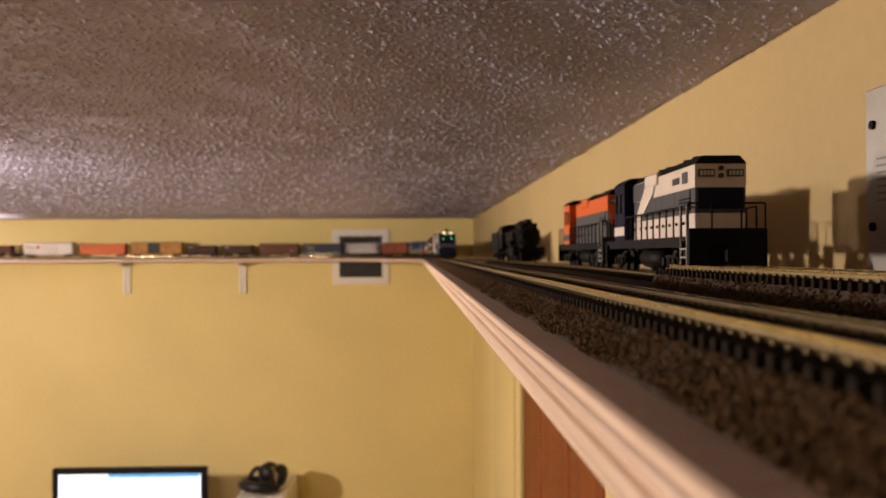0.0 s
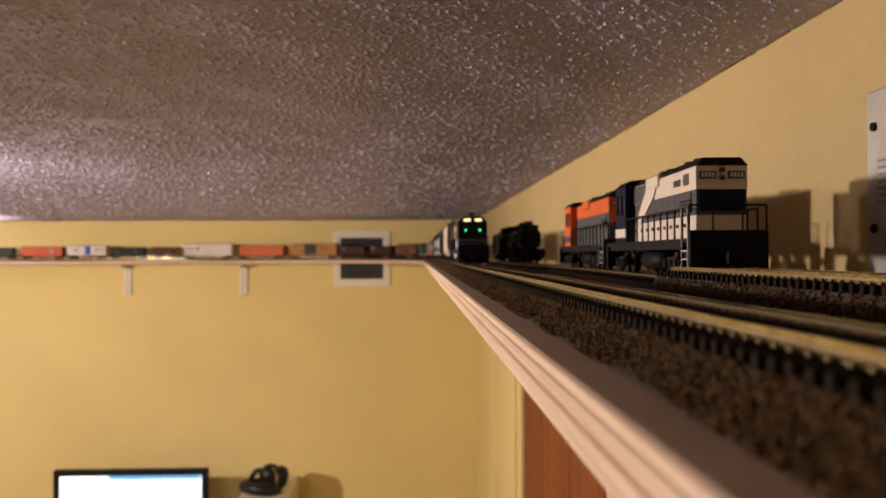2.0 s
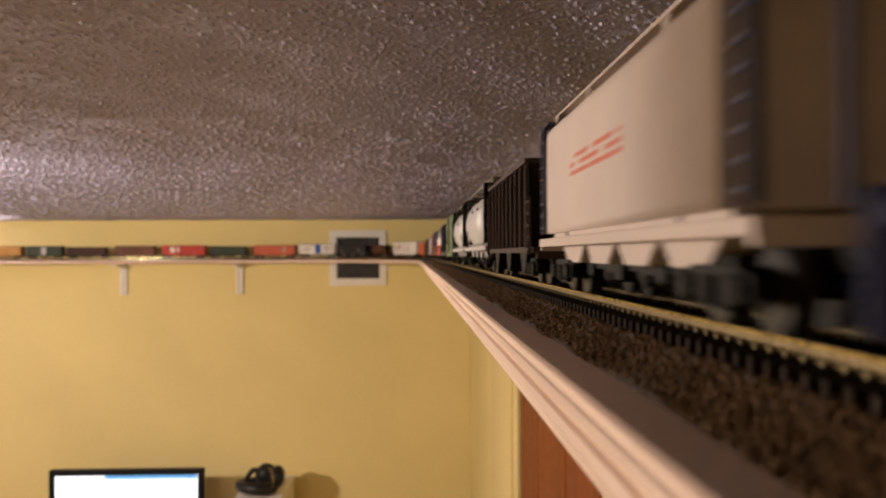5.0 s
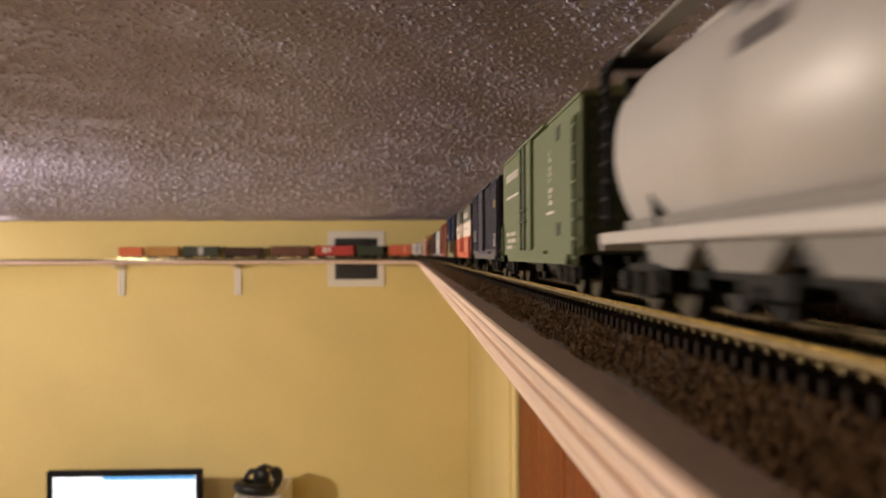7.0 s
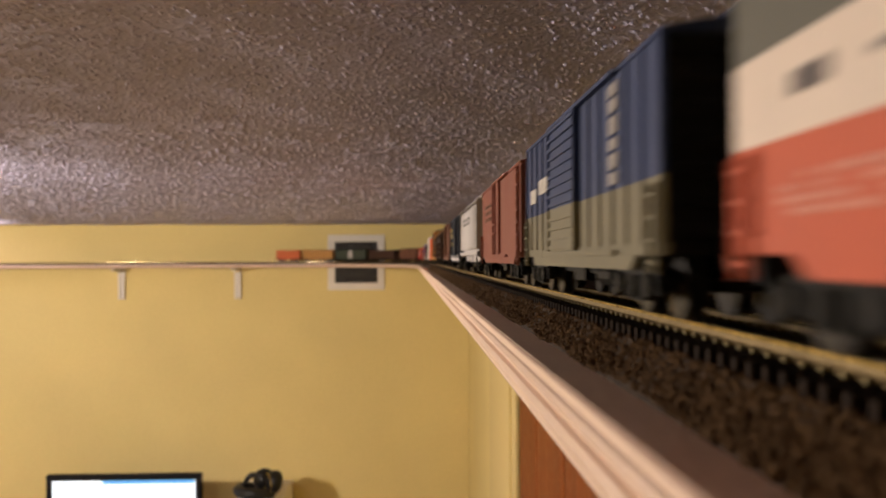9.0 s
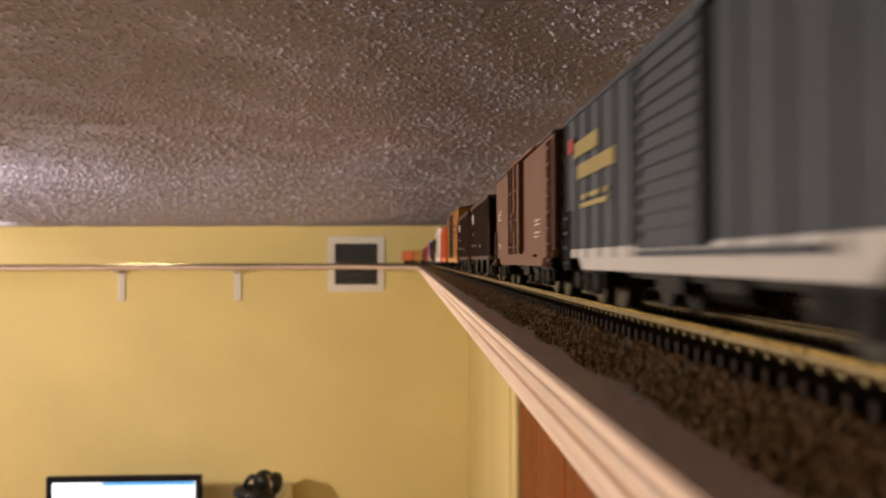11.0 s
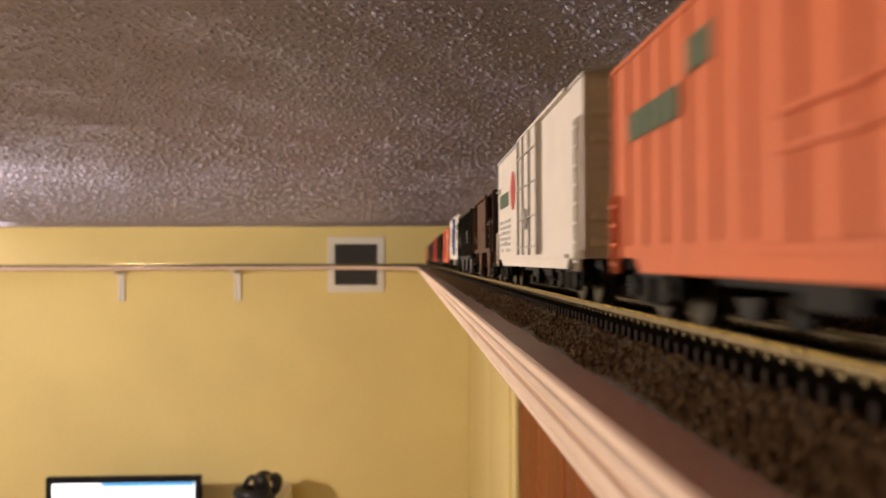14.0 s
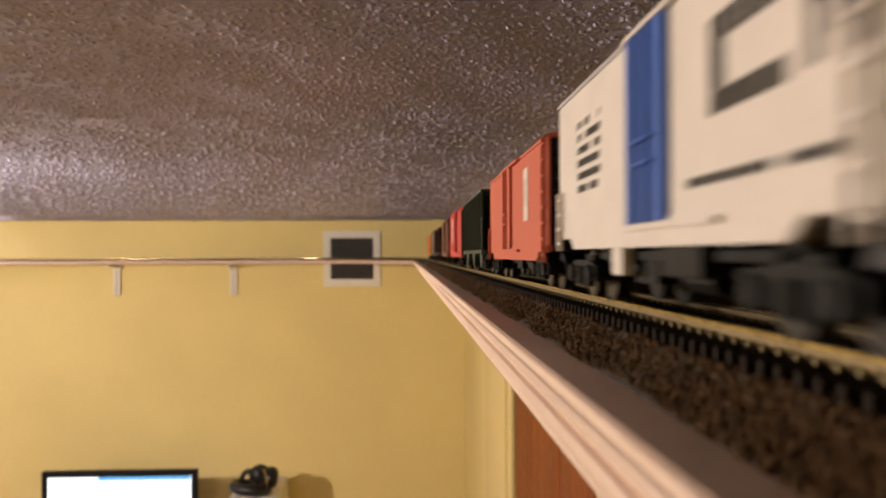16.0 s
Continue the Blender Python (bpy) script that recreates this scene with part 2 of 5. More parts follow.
def ceiling():
    """Sprayed popcorn ceiling: real lumps over the stretch along the shelf, finest near its open end, plain sheet beyond."""
    rng = np.random.default_rng(5)
    verts, faces, base = [], [], 0
    bands = ((0.36, 0.90, -0.52, 0.0013), (0.90, 1.70, -0.98, 0.0022), (1.70, WALL_Y, -2.10, 0.0038))
    gy, gx = np.mgrid[-3:4, -3:4]
    for y0, y1, x0, cell in bands:
        nx, ny = int((WALL_X - x0) / cell) + 1, int((y1 - y0) / cell) + 1
        X, Y = np.meshgrid(np.linspace(x0, WALL_X, nx), np.linspace(y0, y1, ny))
        h = np.zeros((ny, nx), np.float32)
        grain = (cell / 0.0016) ** 0.55
        for share, r0, r1, h0, h1 in ((0.050, 0.7, 1.3, 0.0003, 0.0009), (0.020, 1.0, 2.0, 0.0008, 0.0024)):
            n = int(nx * ny * share)
            for a, b, r, q in zip(rng.uniform(0, nx, n), rng.uniform(0, ny, n), rng.uniform(r0, r1, n), h0 + (h1 - h0) * rng.uniform(0, 1, n) ** 1.6):
                i, j = int(b), int(a)
                if 3 <= i < ny - 4 and 3 <= j < nx - 4:
                    d2 = ((gx + j - a) ** 2 + (gy + i - b) ** 2) / (r * r)
                    win = h[i - 3:i + 4, j - 3:j + 4]
                    np.maximum(win, (grain * q * np.clip(1 - d2, 0, 1) ** 0.6).astype(np.float32), out=win)
        h[1:-1, 1:-1] += rng.uniform(0, 0.00022 * grain, (ny - 2, nx - 2)).astype(np.float32)
        # slow unevenness of the plaster
        wave = sum(np.sin(X * a + Y * b + c) for a, b, c in ((31, 9, 0.3), (-17, 26, 1.9), (8, 41, 4.0), (47, -22, 2.2)))
        V = np.stack([X, Y, CEIL - h + 0.00035 * wave], -1).reshape(-1, 3)
        idx = base + np.arange(nx * ny).reshape(ny, nx)
        faces += np.stack([idx[:-1, :-1], idx[1:, :-1], idx[1:, 1:], idx[:-1, 1:]], -1).reshape(-1, 4).tolist()
        verts += V.tolist()
        base += nx * ny
    sheets = [(LEFT, x0, y0, y1, CEIL - 0.0002) for y0, y1, x0, cell in bands]
    sheets += [(LEFT, WALL_X, BACK, bands[0][0], CEIL - 0.0002), (LEFT - 0.12, WALL_X + 0.12, BACK - 0.12, WALL_Y + 0.12, CEIL + 0.08)]
    for a, b, c, d, z in sheets:
        k = len(verts)
        verts += [(a, c, z), (a, d, z), (b, d, z), (b, c, z)]
        faces.append((k, k + 1, k + 2, k + 3))
    structure(raw("ceiling", verts, faces, M["ceiling"]), "grey white sprayed popcorn ceiling", "ceiling")


# ---- shelf and track ----
YC = TY - R


def along(u):
    """Place and forward heading on the main line; u counts backwards from the camera."""
    if u <= YC:
        return TX, u, -math.pi / 2
    a = (u - YC) / R
    if a <= math.pi / 2:
        return TX - R + R * math.cos(a), YC + R * math.sin(a), -math.pi / 2 + a
    return TX - R - (u - YC - R * math.pi / 2), TY, 0.0


def sweep(profile, us, line, closed=True):
    """Vertices and faces of an outline (sideways, up) carried along a line of (x, y, heading)."""
    V, Fc = [], []
    n = len(profile)
    for u in us:
        x, y, h = line(u)
        sx, sy = -math.sin(h), math.cos(h)
        V += [(x + sx * p[0], y + sy * p[0], p[1]) for p in profile]
    for i in range(len(us) - 1):
        for j in range(n if closed else n - 1):
            a, b = i * n + j, i * n + (j + 1) % n
            Fc.append((a, b, b + n, a + n))
    if closed:
        Fc.append(tuple(range(n)))
        Fc.append(tuple(range((len(us) - 1) * n, len(us) * n))[::-1])
    return V, Fc


def rail_profile(off, top):
    s = 1 / 1000
    p = [(-1.25, -2.5), (1.25, -2.5), (1.25, -2.2), (0.35, -1.9), (0.35, -0.8), (0.55, -0.65), (0.55, -0.05), (0.4, 0), (-0.4, 0), (-0.55, -0.05),
         (-0.55, -0.65), (-0.35, -0.8), (-0.35, -1.9), (-1.25, -2.2)]
    return [(off + a * s, top + b * s * 0.82) for a, b in p]


def us_of(a, b):
    us = [a]
    for c in (YC + k * R * math.pi / 40 for k in range(21)):
        if a < c < b:
            us.append(c)
    return us + [b]


def track(name, label, line, us, top, tie_from, tie_to, near_to, tie_mesh, bed=True):
    tr = structure(new(name), label, "track")
    for off in (-0.00825, 0.00825):
        rail = raw("rail", *sweep(rail_profile(off, top), us, line), M["rail"], tr)
        rail.data.materials.append(M["web"])
        for i, p in enumerate(rail.data.polygons):
            p.material_index = 0 if 4 <= i % 14 <= 10 else 1
    rng = random.Random(3)
    u, V, Fc = tie_from, [], []
    cube = [(x, y, z) for z in (-0.0045, -0.00205) for y in (-0.0009, 0.0009) for x in (-0.015, 0.015)]
    cf = [(0, 2, 3, 1), (4, 5, 7, 6), (0, 1, 5, 4), (1, 3, 7, 5), (3, 2, 6, 7), (2, 0, 4, 6)]
    while u < tie_to:
        x, y, h = line(u)
        if u < near_to:
            ob = new("tie", tie_mesh)
            ob.parent = tr
            ob.matrix_basis = pose(x, y, top, 0, 0, math.degrees(h) + 90 + rng.uniform(-1, 1))
        else:
            m = pose(x, y, top, 0, 0, math.degrees(h) + 90)
            k = len(V)
            V += [tuple(m @ Vector(p)) for p in cube]
            Fc += [tuple(k + i for i in f) for f in cf]
        u += 0.0047
    if V:
        tagged(raw("far_ties", V, Fc, M["tie"], tr), kind="stuff")
    return tr


def rocks(name, spots, size, material, rng):
    V, Fc = [], []
    octa = [(1, 0, 0), (-1, 0, 0), (0, 1, 0), (0, -1, 0), (0, 0, 1), (0, 0, -1)]
    of = [(0, 2, 4), (2, 1, 4), (1, 3, 4), (3, 0, 4), (2, 0, 5), (1, 2, 5), (3, 1, 5), (0, 3, 5)]
    for x, y, z in spots:
        k, s = len(V), size * rng.uniform(0.55, 1.35)
        e = Euler((rng.uniform(0, 6), rng.uniform(0, 6), rng.uniform(0, 6))).to_matrix()
        V += [tuple(Vector((x, y, z)) + e @ Vector([c * s * rng.uniform(0.6, 1.1) for c in p])) for p in octa]
        Fc += [tuple(k + i for i in f) for f in of]
    return raw(name, V, Fc, material)


def shelves():
    th = 0.0125
    # one board on two sides of the room, with a filled corner inside the curve
    c0 = 0.60
    outline = [(EDGE, BACK), (WALL_X, BACK), (WALL_X, WALL_Y), (LEFT, WALL_Y), (LEFT, TY - 0.032)]
    cx, cy, rr = EDGE - c0, TY - 0.032 - c0, c0
    arc = [(cx + rr * math.cos(a), cy + rr * math.sin(a)) for a in (math.pi / 2 - k * math.pi / 32 for k in range(17))]
    bm = bmesh.new()
    prism(bm, outline + arc, SHELF - th, SHELF, "z")
    sh = structure(part("train_shelf", bm, M["shelf"]), "brown painted shelf board running round the room under the ceiling", "shelf")
    # stepped white moulding along the edge
    edge = [(EDGE, BACK)] + arc[::-1] + [(LEFT, TY - 0.032)]

    def line(i):
        i = int(i)
        x, y = edge[i]
        a, b = edge[max(i - 1, 0)], edge[min(i + 1, len(edge) - 1)]
        return x, y, math.atan2(b[1] - a[1], b[0] - a[0])

    s = 0.001
    prof = [(0, -0.2), (0.5, -0.25), (0.9, -0.6), (1.0, -2.1), (1.6, -2.5), (2.0, -3.4), (1.6, -4.3), (0.6, -4.8), (0.6, -5.8), (1.7, -6.2), (2.3, -7.5), (1.9, -8.9), (0.9, -9.5), (0.9, -11.0), (0, -11.0)]
    V, Fc = sweep([(p[0] * s, SHELF + p[1] * s) for p in prof], list(range(len(edge))), line)
    raw("edge_moulding", V, Fc, M["trim"], sh)
    tagged(sh.children[-1], "white painted stepped wooden edge moulding")
    # roadbed under the main line, its shoulders of loose stone
    b = SHELF
    V, Fc = sweep([(-0.0222, b), (-0.0155, RAIL - 0.0043), (0.0155, RAIL - 0.0043), (0.0222, b)], us_of(-0.3, YC + R * math.pi / 2 + 3.0), along)
    structure(raw("roadbed", V, Fc, M["cork"]), "dark brown cork roadbed with ballast under the track", "roadbed")
    rng = random.Random(11)
    spots = []
    for i in range(24000):
        y = 0.03 + 1.6 * rng.random() ** 1.7
        q = rng.random()
        w = q * 0.0072
        spots.append((TX - 0.0150 - w * (0.96 + 0.08 * math.sin(y * 90 + 1.3 * math.sin(y * 31))), y, b + max(0, (0.0061 - w * 0.80)) + rng.uniform(-0.0003, 0.0005)))
    for i in range(2500):
        y = 0.1 + 1.2 * rng.random()
        spots.append((TX + 0.015 + rng.random() * 0.012, y, b + 0.002 + rng.uniform(-0.001, 0.002)))
    for i in range(5000):
        q, y = rng.random(), -0.05 + 0.40 * rng.random()
        spots.append((0.1030 - q * 0.0066, y, ZC - 0.0097 - q * 0.0105 + rng.uniform(-0.0003, 0.0005)))
    for i in range(5000):
        y = 0.03 + 1.5 * rng.random() ** 1.6
        spots.append((TX + rng.uniform(-0.014, 0.014), y, RAIL - 0.0042 + rng.uniform(-0.0004, 0.0003)))
    tagged(rocks("ballast", spots, 0.00074, M["stone"], rng), "coarse dark brown ballast stones beside the rails", "ballast", kind="stuff")


def tracks():
    bm = bmesh.new()
    box(bm, -0.015, 0.015, -0.0009, 0.0009, -0.0045, -0.00205, 0.0002)
    for x in (-0.00825, 0.00825):
        for o in (-0.0019, 0.0019):
            for f in box(bm, x + o - 0.0004, x + o + 0.0004, -0.00045, 0.00045, -0.0021, -0.0014):
                f.material_index = 1
    tie = mesh_of("tie", bm, [M["tie"], M["spike"]])
    track("main_track", "brass railed model railway track on black sleepers", along, us_of(-0.3, YC + R * math.pi / 2 + 3.0), RAIL, -0.1, YC + 1.5, 1.25, tie)

    def siding(u):
        q = min(1.0, max(0.0, (u - 0.60) / 0.32))
        w = q * q * (3 - 2 * q)
        base = 0.1315 + 0.035 * (min(u, 0.75) - 0.37)
        x = base * (1 - w) + 0.134 * w
        g = 0.035 * (1 - w) * (u < 0.75) + (0.134 - base) * 6 * q * (1 - q) / 0.32
        return x, u, -math.pi / 2 - g
    us = [0.37] + [0.40 + 0.04 * k for k in range(26)]
    track("siding_track", "brass railed siding track under the parked engines", siding, us, RAIL - 0.0005, 0.375, 1.39, 1.0, tie)
    V, Fc = sweep([(-0.020, SHELF), (-0.0155, RAIL - 0.0048), (0.0155, RAIL - 0.0048), (0.020, SHELF)], us, siding)
    structure(raw("siding_roadbed", V, Fc, M["cork"]), "dark cork roadbed under the siding", "roadbed")

    def spur(u):
        return 0.1185, u, -math.pi / 2
    track("spur_track", "raised brass railed spur track on black sleepers", spur, [-0.3, 0.357], ZC - 0.0052, -0.1, 0.357, 0.357, tie)
    V, Fc = sweep([(-0.021, SHELF), (-0.0155, ZC - 0.0095), (0.0155, ZC - 0.0095), (0.021, SHELF)], [-0.3, 0.355], spur)
    structure(raw("spur_roadbed", V, Fc, M["cork"]), "dark raised roadbed under the spur track", "roadbed")
    return siding


room()
ceiling()
shelves()
SIDING = tracks()


# ---- rolling stock ----
def wheel_mesh():
    bm = bmesh.new()
    cyl(bm, (-0.0013, 0, 0), (0.0013, 0, 0), 0.0058, 22)
    cyl(bm, (-0.0019, 0, 0), (-0.0013, 0, 0), 0.0067, 22)
    cyl(bm, (0.0013, 0, 0), (0.0017, 0, 0), 0.0022, 12)
    return mesh_of("wheel", bm, M["steel"])


def axle_mesh():
    bm = bmesh.new()
    cyl(bm, (-0.012, 0, 0), (0.012, 0, 0), 0.0012, 8)
    return mesh_of("axle", bm, M["steel"])


WHEEL, AXLE = wheel_mesh(), axle_mesh()


def truck(parent, y, axles=2, wb=0.0195, name="truck"):
    tk = new(name)
    tk.parent = parent
    tk.location = (0, y, 0)
    half = wb / 2 * (axles - 1)
    bm = bmesh.new()
    for s in (-1, 1):
        x0, x1 = (0.0125, 0.0145) if s > 0 else (-0.0145, -0.0125)
        prism(bm, [(-half - 0.004, 0.0045), (-half + 0.004, 0.0045), (-half + 0.006, 0.0030), (half - 0.006, 0.0030), (half - 0.004, 0.0045), (half + 0.004, 0.0045),
                   (half + 0.004, 0.0078), (half - 0.002, 0.0092), (-half + 0.002, 0.0092), (-half - 0.004, 0.0078)], x0, x1, "x")
        for k in range(axles):
            yy = -half + k * wb
            cyl(bm, (x0 if s < 0 else x1, yy, 0.0060), ((x0 - 0.0012) if s < 0 else (x1 + 0.0012), yy, 0.0060), 0.0022, 8)
        for yy in (-0.002, 0.0, 0.002):
            cyl(bm, (s * 0.0148, yy, 0.0036), (s * 0.0148, yy, 0.0078), 0.0010, 6)
    box(bm, -0.0125, 0.0125, -0.003, 0.003, 0.005, 0.0105)
    part("side_frames", bm, M["under"], tk)
    for k in range(axles):
        yy = -half + k * wb
        for nm, me, x in (("axle", AXLE, 0.0), ("wheel", WHEEL, 0.0085), ("wheel", WHEEL, -0.0085)):
            w = new(nm, me)
            w.parent = tk
            w.matrix_basis = pose(x, yy, 0.0058, 0, 0, 180 if x < 0 else 0)
    return tk


def coupler(parent, y, s):
    boxes("coupler", [(-0.002, 0.002, min(y, y + s * 0.0065), max(y, y + s * 0.0065), 0.0075, 0.0105), (-0.0035, 0.003, min(y + s * 0.0055, y + s * 0.0085), max(y + s * 0.0055, y + s * 0.0085), 0.0065, 0.0115)], M["black"], parent, bev=0.0004)


def ladder(parent, x, y0, y1, z0, z1, n, material):
    bm = bmesh.new()
    for yy in (y0, y1):
        box(bm, x - 0.0004, x + 0.0004, yy - 0.0003, yy + 0.0003, z0, z1)
    lad = part("ladder", bm, material, parent)
    for k in range(n):
        z = z0 + (z1 - z0) * (k + 0.5) / n
        boxes("rung", [(x - 0.0003, x + 0.0005, y0, y1, z - 0.00025, z + 0.00025)], material, lad)


def marks(parent, X, lst, material, name="lettering"):
    """Lettering as plain bars on the side facing the room: (y0, y1, z0, z1)."""
    for y0, y1, z0, z1 in lst:
        bm = bmesh.new()
        h = z1 - z0
        n = max(1, int((y1 - y0) / (0.95 * h))) if h > 0.0016 else 1
        w = (y1 - y0) / n
        for k in range(n):
            box(bm, X - 0.0002, X + 0.00012, y0 + k * w, y0 + (k + (0.74 if n > 1 else 1.0)) * w, z0, z1)
        part(name, bm, material, parent)


def scribble(rng, y0, y1, z0, z1, rows):
    """Unreadable lines of small lettering as rows of short bars."""
    out, dz = [], (z1 - z0) / rows
    for r in range(rows):
        y = y0
        while y < y1:
            w = rng.uniform(0.0015, 0.005)
            if rng.random() < 0.8:
                out.append((y, min(y1, y + w), z0 + r * dz, z0 + r * dz + dz * 0.55))
            y += w + 0.0008
    return out


def base_car(name, label, L, group="freight cars of the train"):
    ob = tagged(new(name), label, "freight car", group)
    singles("underframe", [(-0.004, 0.004, -L / 2 + 0.002, L / 2 - 0.002, 0.0085, 0.0115), (-0.012, 0.012, -L * 0.30, L * 0.30, 0.0095, 0.0110),
                         (0.005, 0.011, -0.02, -0.006, 0.005, 0.0098), (-0.011, -0.006, 0.004, 0.022, 0.005, 0.0098), (0.008, 0.0095, -L * 0.28, L * 0.28, 0.0070, 0.0085)], M["under"], ob)
    bm = bmesh.new()
    cyl(bm, (0.008, 0.006, 0.0068), (0.008, 0.020, 0.0068), 0.0028, 10)
    part("brake_cylinder", bm, M["under"], ob)
    for s in (-1, 1):
        truck(ob, s * (L / 2 - 0.022))
        coupler(ob, s * (L / 2 - 0.001), s)
    return ob


def boxcar(name, label, L, H, paint, roof=None, door=None, dpos=0.0, dw=0.030, ribs=0, plug=False, bands=None, sill=None, W=0.0158, doordark=None, letters=(), bottom=0.0092, shaded_end=None, double=False, boards=True, framed=False):
    """bands: list of (z0, z1, paint) from the sill up, each its own panel of the side."""
    ob = base_car(name, label, L)
    rf = M[roof or paint]
    hw, top = W, H - 0.0022
    bm = bmesh.new()
    box(bm, -hw + 0.0006, hw - 0.0006, -L / 2 + 0.0006, L / 2 - 0.0006, bottom + 0.002, top, 0.0003)
    # body colour shows at the ends, darkened there to carry their shade
    part("body", bm, M[shaded_end or paint], ob)
    zs = bands or [(bottom, top, paint)]
    for z0, z1, p in zs:
        for s in (-1, 1):
            a, b = sorted((s * (hw - 0.0007), s * hw))
            boxes("side_panel", [(a, b, -L / 2, L / 2, max(z0, bottom + 0.002), z1)], M[p], ob)
    if ribs:
        n = ribs
        for z0, z1, p in zs:
            for k in range(n + 1):
                y = -L / 2 + 0.001 + (L - 0.002) * k / n
                if abs(y - dpos) < dw / 2 + 0.001:
                    continue
                boxes("rib", [(hw, hw + 0.0005, y - 0.0006, y + 0.0006, max(z0, bottom + 0.002), z1)], M[p], ob)
    # side sill with a deeper middle
    sp = M[sill or zs[0][2]]
    for s in (-1, 1):
        bm = bmesh.new()
        a, b = sorted((s * (hw - 0.0012), s * (hw + 0.0004)))
        prism(bm, [(-L / 2 + 0.016, bottom + 0.0022), (-L / 2 + 0.020, bottom - 0.0006), (L / 2 - 0.020, bottom - 0.0006), (L / 2 - 0.016, bottom + 0.0022), (L / 2, bottom + 0.0022), (L / 2, bottom + 0.0042), (-L / 2, bottom + 0.0042), (-L / 2, bottom + 0.0022)], a, b, "x")
        part("side_sill", bm, sp, ob)
    # roof with seams and eaves
    bm = bmesh.new()
    prism(bm, [(-hw - 0.0004, top - 0.0009), (hw + 0.0004, top - 0.0009), (hw + 0.0004, top), (hw * 0.5, H - 0.0006), (0, H), (-hw * 0.5, H - 0.0006), (-hw - 0.0004, top)], -L / 2 - 0.0003, L / 2 + 0.0003)
    n = max(8, int(L / 0.013))
    for k in range(1, n):
        y = -L / 2 + L * k / n
        prism(bm, [(-hw, top + 0.0002), (hw, top + 0.0002), (0, H + 0.0006)], y - 0.0004, y + 0.0004)
    part("roof", bm, rf, ob)
    if boards:
        boxes("running_board", [(x - 0.0012, x + 0.0012, -L / 2, L / 2, H + 0.0009, H + 0.0014) for x in (-0.0028, 0, 0.0028)] +
              [(-0.003, 0.003, y - 0.0005, y + 0.0005, H - 0.0004, H + 0.0009) for y in (-L / 2 + 0.006, -L / 4, 0, L / 4, L / 2 - 0.006)], rf, ob)
    # ends with corrugations, in the same shade-darkened colour
    for s in (-1, 1):
        for k in range(7):
            z = bottom + 0.006 + (top - bottom - 0.009) * k / 6
            y0, y1 = sorted((s * (L / 2 - 0.0008), s * (L / 2 + 0.0006)))
            boxes("end_rib", [(-hw + 0.002, hw - 0.002, y0, y1, z - 0.0011, z + 0.0011)], M[shaded_end or paint], ob, bev=0.0004)
    # doors with frames, tracks and bars
    doors = [(dpos - dw / 2, dpos + dw / 2)] if not double else [(dpos - dw / 2, dpos - 0.0003), (dpos + 0.0003, dpos + dw / 2)]
    for y0, y1 in doors:
        for z0, z1, p in (zs if not door else [(bottom, top, door)]):
            a0, a1 = max(z0, bottom + 0.0035), min(z1, top - 0.0012)
            leaf = boxes("door", [(hw - 0.0003, hw + 0.0011, y0, y1, a0, a1)], M[door or p], ob)
            k = a0 + 0.001
            while not plug and k < a1 - 0.0006:
                boxes("door_rib", [(hw + 0.0010, hw + 0.0017, y0 + 0.0012, y1 - 0.0012, k - 0.00045, k + 0.00045)], M[door or p], leaf)
                k += 0.0026
        dk = M[doordark or door or zs[0][2]]
        lst = [(hw + 0.0011, hw + 0.0018, y, y + 0.0007, bottom + 0.0035, top - 0.0012) for y in ((y0, y1 - 0.0007) if not plug else (y0 + (y1 - y0) * 0.30, y0 + (y1 - y0) * 0.62))]
        if framed:
            w = y1 - y0
            lst = [(hw + 0.0011, hw + 0.0019, y0 + w * q, y0 + w * q + e, bottom + 0.0035, top - 0.0012) for q, e in ((0, 0.0009), (0.28, 0.0005), (0.62, 0.0005), (0.97, 0.0012))]
            lst += [(hw + 0.0011, hw + 0.0017, y0 + 0.001, y1 - 0.001, z, z + 0.0005) for z in (bottom + 0.006, bottom + 0.016, bottom + 0.027, bottom + 0.038)]
            lst += [(hw + 0.0017, hw + 0.0024, y0 + w * 0.45, y0 + w * 0.52, bottom + 0.012, bottom + 0.019)]
        elif plug:
            lst += [(hw + 0.0011, hw + 0.0020, y0 + (y1 - y0) * 0.2, y0 + (y1 - y0) * 0.75, z, z + 0.0007) for z in (bottom + 0.013, bottom + 0.017)]
        for x0, x1, a0, a1, b0, b1 in lst:
            for z0, z1, p in (zs if bands and not door else [(0, 1, None)]):
                if min(b1, z1) - max(b0, z0) > 0.0003:
                    boxes("door_bar", [(x0, x1, a0, a1, max(b0, z0), min(b1, z1))], M[p] if p else dk, ob)
    for z0, z1, p in ((bottom + 0.0022, bottom + 0.0032, zs[0][2]), (top - 0.0012, top - 0.0003, zs[-1][2])):
        boxes("door_track", [(hw - 0.0002, hw + 0.0015, dpos - dw * 0.55, min(L / 2 - 0.004, dpos + dw * 1.5), z0, z1)], M[p], ob)
    for y0 in (-L / 2 + 0.0015, L / 2 - 0.0065):
        ladder(ob, hw + 0.0008, y0, y0 + 0.005, bottom - 0.001, bottom + (0.036 if y0 > 0 and not bands else 0.014), 8 if y0 > 0 and not bands else 4, M[zs[0][2]])
    for p, lst in letters:
        marks(ob, hw + 0.00012 + (0.0004 if ribs else 0), lst, M[p])
    return ob


